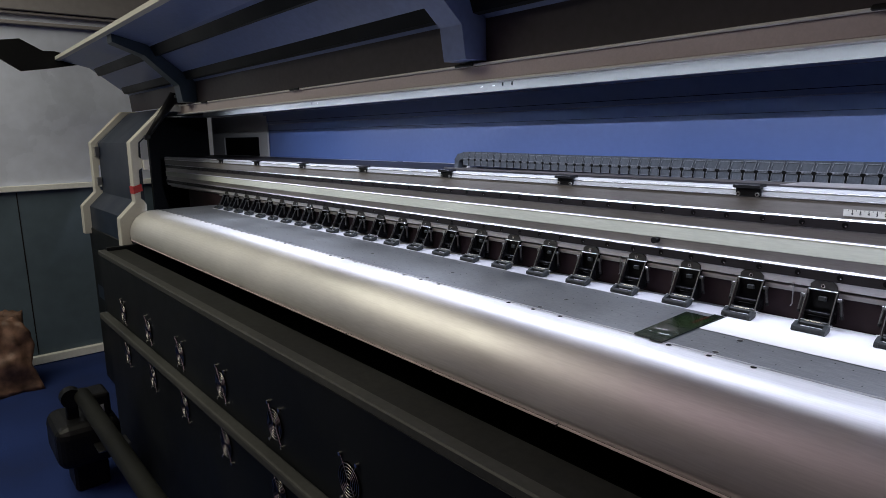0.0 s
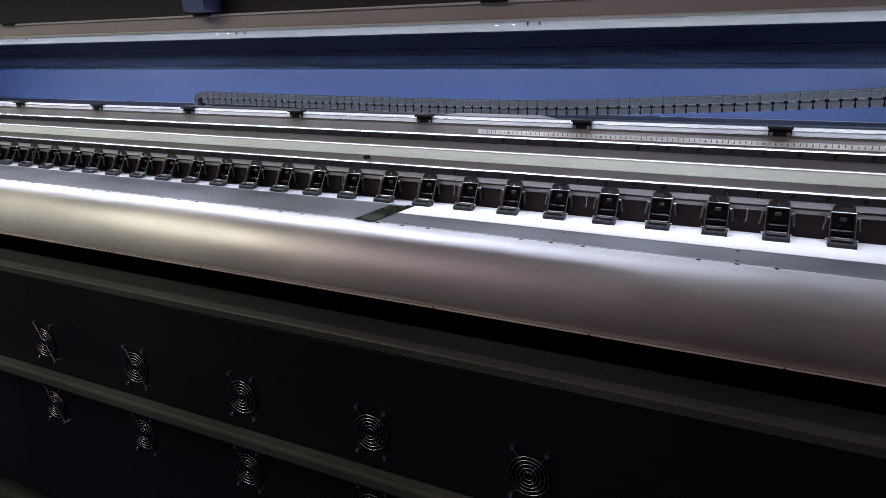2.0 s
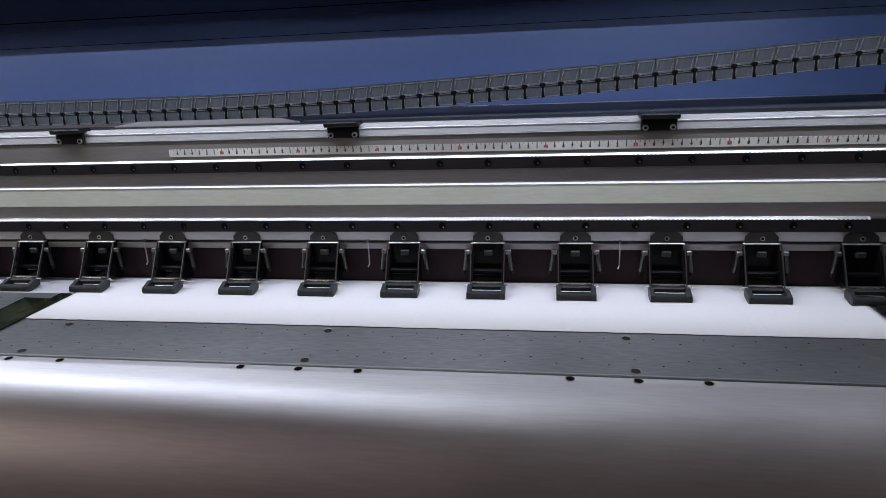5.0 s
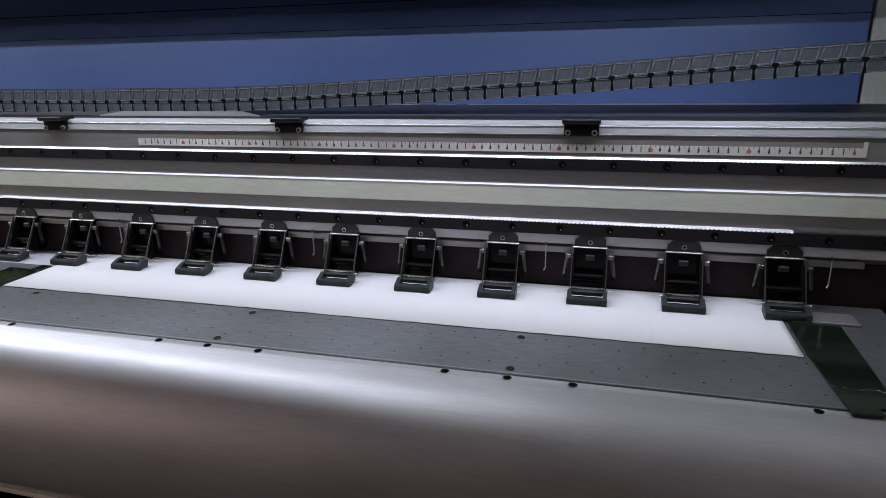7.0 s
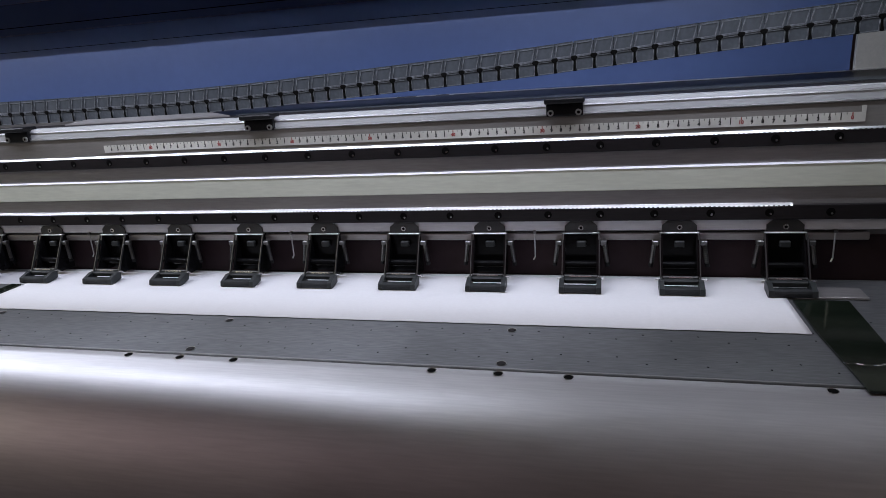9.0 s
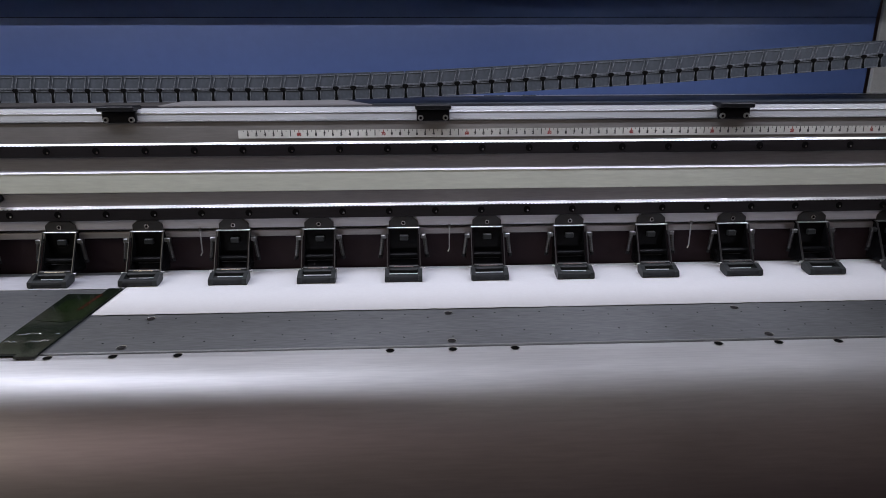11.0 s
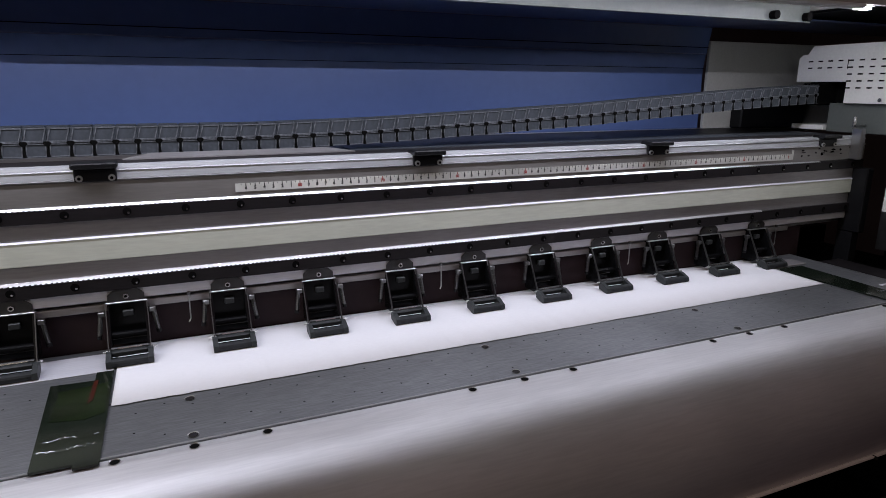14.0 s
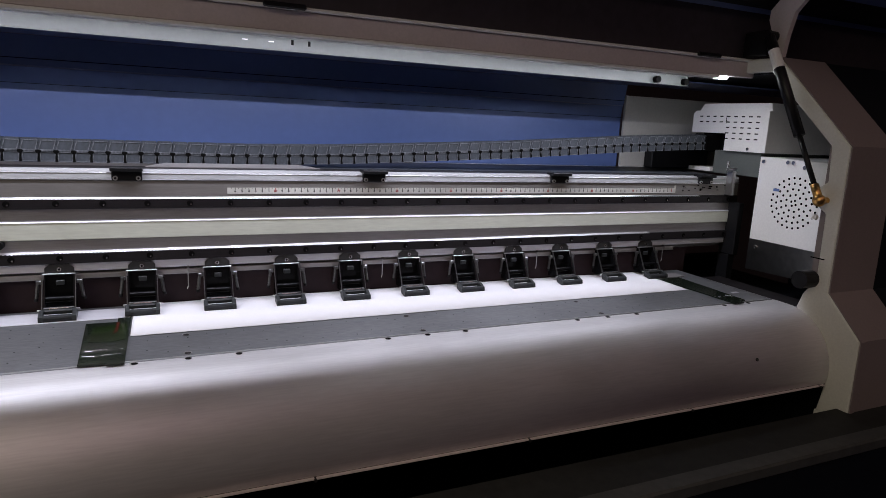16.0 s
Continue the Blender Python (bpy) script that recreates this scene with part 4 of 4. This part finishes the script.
tagged(part("chain_bracket", box(0.225, 0.083, 1.290, 0.320, 0.120, 1.3310, 0.002), M["holes"]), "black end bracket of the cable chain", "bracket")

car = thing("rail_stop", "small steel stop block at the gantry's end", "stop block")
part("block", box(0.211, -0.022, 1.196, 0.222, -0.002, 1.252, 0.002), M["steel"], car)
part("screw", rod((0.21, -0.006, 1.252), (0.21, -0.006, 1.272), 0.003, 8), M["chrome"], car)
part("arm", box(0.198, -0.018, 1.254, 0.226, -0.012, 1.258, 0.001), M["armsteel"], car)
cab = thing("drive_block", "black drive block at the end of the belt", "block")
part("body", box(0.232, -0.030, 1.060, 0.2495, 0.012, 1.180, 0.002), M["black"], cab)
part("foot", box(0.232, -0.020, 0.99, 0.2495, 0.010, 1.0595), M["black"], cab)
rt = thing("side_rail", "black guide rail beside the platen with a bright edge", "rail")
part("rail", box(0.150, -0.28, 0.985, 0.235, 0.0, 1.005, 0.002), M["rail"], rt)
part("bright_edge", box(0.168, -0.28, 1.0052, 0.171, -0.02, 1.0066), M["polish"], rt)
tagged(part("inner_floor", box(X1 + 0.004, -0.30, 0.93, 0.55, 0.28, 0.95), M["navyblack"]), "dark shelf inside the end housing", "shelf")


# ---- gas struts ----
def strut(x, end, label):
    s = thing("gas_strut", label, "gas strut", "gas struts of the lid")
    lo, hi = Vector((x, -0.312, 1.224)), Vector((x + 0.006, -0.157, 1.516))
    d = (hi - lo).normalized()
    smooth(part("cylinder", rod(lo + d * 0.125, hi, 0.0098, 16), M["black"], s))
    smooth(part("rod", rod(lo + d * 0.028, lo + d * 0.125, 0.0046, 12), M["black"], s))
    smooth(part("end_fitting", rod(lo - d * 0.004, lo + d * 0.030, 0.0072, 12), end, s, "end fitting"))
    bm = bmesh.new()
    bmesh.ops.create_uvsphere(bm, u_segments=14, v_segments=8, radius=0.011, matrix=Matrix.Translation(lo))
    smooth(part("ball", bm, end, s, "ball joint"))
    part("stud", rod(lo, lo + Vector((0.026 if x > -1 else -0.026, 0, 0)), 0.0055, 10), end, s)
    part("label", rod(lo + d * 0.262, lo + d * 0.300, 0.0102, 16), M["white"], s, "white printed label")
    part("top_joint", rod(hi - Vector((0.008, 0, 0)), hi + Vector((0.018, 0, 0)), 0.010, 12), M["black"], s)
    return s


strut(0.098, M["brass"], "black gas strut with brass ball end holding the lid")
arm = thing("gas_strut", "thick black tapered gas strut under the lid", "gas strut", "gas struts of the lid")
smooth(part("cylinder", rod((X0 + 0.018, -0.262, 1.340), (X0 + 0.030, -0.132, 1.520), 0.009, 16, r2=0.023), M["black"], arm))
part("joint", rod((X0 + 0.006, -0.262, 1.340), (X0 + 0.030, -0.262, 1.340), 0.012, 12), M["rubber"], arm)
part("pin", rod((X0 + 0.004, -0.136, 1.514), (X0 + 0.056, -0.136, 1.514), 0.007, 10), M["steel"], arm, "bare steel pin")

# ---- top beam with the light strip, and the open lid ----
top = thing("top_beam", "grey powder-coated top beam with light strip below", "beam")
TX0, TX1 = -3.55, 0.14
part("front_face", box(TX0, -0.1020, 1.4440, TX1, -0.0920, 1.4735, 0.001), M["creamdark"], top)
part("upper_edge", box(TX0, -0.1080, 1.4737, TX1, -0.080, 1.4790, 0.0024, seg=3), M["white"], top)
bm = bmesh.new()
ring = None
for i in range(141):
    x = TX0 + (0.045 - TX0) * i / 140
    bow = 0.00022 * noise.noise(Vector((x * 3.1, 0.4, 0))) + 0.00008 * noise.noise(Vector((x * 9.0, 2.2, 0)))
    cur = [bm.verts.new((x, y, z)) for y, z in ((-0.1025, 1.4375), (-0.1025, 1.4438), (-0.0842 + bow, 1.4438), (-0.0842 + bow, 1.4375))]
    if ring:
        for j in range(4):
            bm.faces.new((ring[j], ring[(j + 1) % 4], cur[(j + 1) % 4], cur[j]))
    else:
        bm.faces.new(cur)
    ring = cur
bm.faces.new(ring[::-1])
part("front_lip", bm, M["cream"], top)
# added white bead for the light caught on the lip's rounded edge
part("lip_bead", extrude_x([(-0.1026 - 0.0030 * math.cos(math.radians(a)), 1.4408 + 0.0030 * math.sin(math.radians(a))) for a in range(-90, 91, 20)], TX0, 0.045), M["white"], top, "rounded lower edge, whitened for the light it catches")
part("rear_flange", box(TX0, 0.0120, 1.4290, 0.078, 0.0150, 1.4700, 0.0004), M["flange"], top)
part("flange_edge", box(TX0, 0.0085, 1.4272, 0.078, 0.0155, 1.4288, 0.0004), M["flange"], top)
part("cover_sheet", box(TX0, -0.0915, 1.4704, TX1, 0.12, 1.4732), M["creamdark"], top)
for x in (-0.010, 0.066):
    part("stop", rod((x, 0.001, 1.436), (x, 0.0118, 1.436), 0.0068, 16), M["holes"], top, "round black rubber stop")
for x in (-0.757, -0.730, -1.56, -1.59, -2.5):
    part("small_slot", box(x - 0.002, 0.0112, 1.4380, x + 0.002, 0.0119, 1.4460), M["holes"], top)
# short polished bars drawn as glints on the rear flange
for x in (-0.79, -0.83, -1.62, -1.66, -2.46):
    part("seam_glint", box(x - 0.004, 0.0113, 1.4400, x + 0.004, 0.0119, 1.4412), M["polish"], top)
for i in range(3):
    part("led", box(0.060 + 0.011 * i, -0.083, 1.4395, 0.068 + 0.011 * i, -0.073, 1.4435), M["led"], top, "glowing light strip chip")
part("led_board", box(0.056, -0.086, 1.4436, 0.094, -0.070, 1.4460), M["white"], top)


def lid_clip(x):
    c = tagged(part("lid_clip", box(x - 0.030, -0.1140, 1.4735, x + 0.030, -0.1085, 1.4815, 0.002), M["black"]), "flat black rubber pad on the top beam edge", "pad", "pads along the top beam")
    return c


for i in range(5):
    lid_clip(0.006 - 0.796 * i)

lid = thing("lid", "open navy printer lid raised on gas struts", "lid")
LX0, LX1 = -4.38, 0.86
LP = [(-0.084, 1.483), (-0.090, 1.570), (-0.272, 1.708), (-0.408, 1.742)]
part("rear_wall", extrude_x([LP[0], LP[1], (-0.080, 1.574), (-0.074, 1.483)], LX0, LX1), M["lidblack"], lid, "brown-black rear strip")
part("slope", extrude_x([LP[1], LP[2], (-0.265, 1.718), (-0.080, 1.579)], LX0, LX1), M["navy"], lid)
part("top_panel", extrude_x([LP[2], LP[3], (-0.408, 1.752), (-0.268, 1.718)], LX0, LX1), M["navy"], lid)
part("front_edge", extrude_x([(-0.4085, 1.736), (-0.425, 1.742), (-0.425, 1.758), (-0.4085, 1.755)], LX0, LX1), M["cream"], lid, "cream front edge")
part("stiffener", extrude_x([(-0.112, 1.574), (-0.128, 1.577), (-0.140, 1.609), (-0.130, 1.603)], LX0 + 0.05, LX1), M["navyblack"], lid)
part("stiffener", extrude_x([(-0.232, 1.664), (-0.244, 1.665), (-0.262, 1.700), (-0.250, 1.693)], LX0 + 0.05, LX1), M["navyblack"], lid)
ENDP = [(-0.075, 1.505), (-0.087, 1.585), (-0.283, 1.730), (-0.452, 1.698), (-0.579, 1.679), (-0.679, 1.748), (-0.658, 1.824), (-0.569, 1.837), (-0.475, 1.784), (-0.426, 1.785), (-0.272, 1.755), (-0.064, 1.600)]
part("end_cheek", extrude_x(ENDP, LX0 - 0.02, LX0 + 0.0), M["black"], lid)
for x in (-1.572, -3.35):
    RB = [(-0.0905, 1.484), (-0.0915, 1.568), (-0.272, 1.7065), (-0.400, 1.739), (-0.400, 1.708), (-0.285, 1.664), (-0.160, 1.552), (-0.150, 1.484)]
    part("rib", extrude_x(RB, x - 0.035, x + 0.035), M["navy"] if x > -2 else M["teal"], lid, "navy cross rib")
for x in (X0 + 0.026, 0.110):
    part("strut_bracket", box(x + 0.002, -0.150, 1.482, x + 0.020, -0.0905, 1.530, 0.003), M["black"], lid)
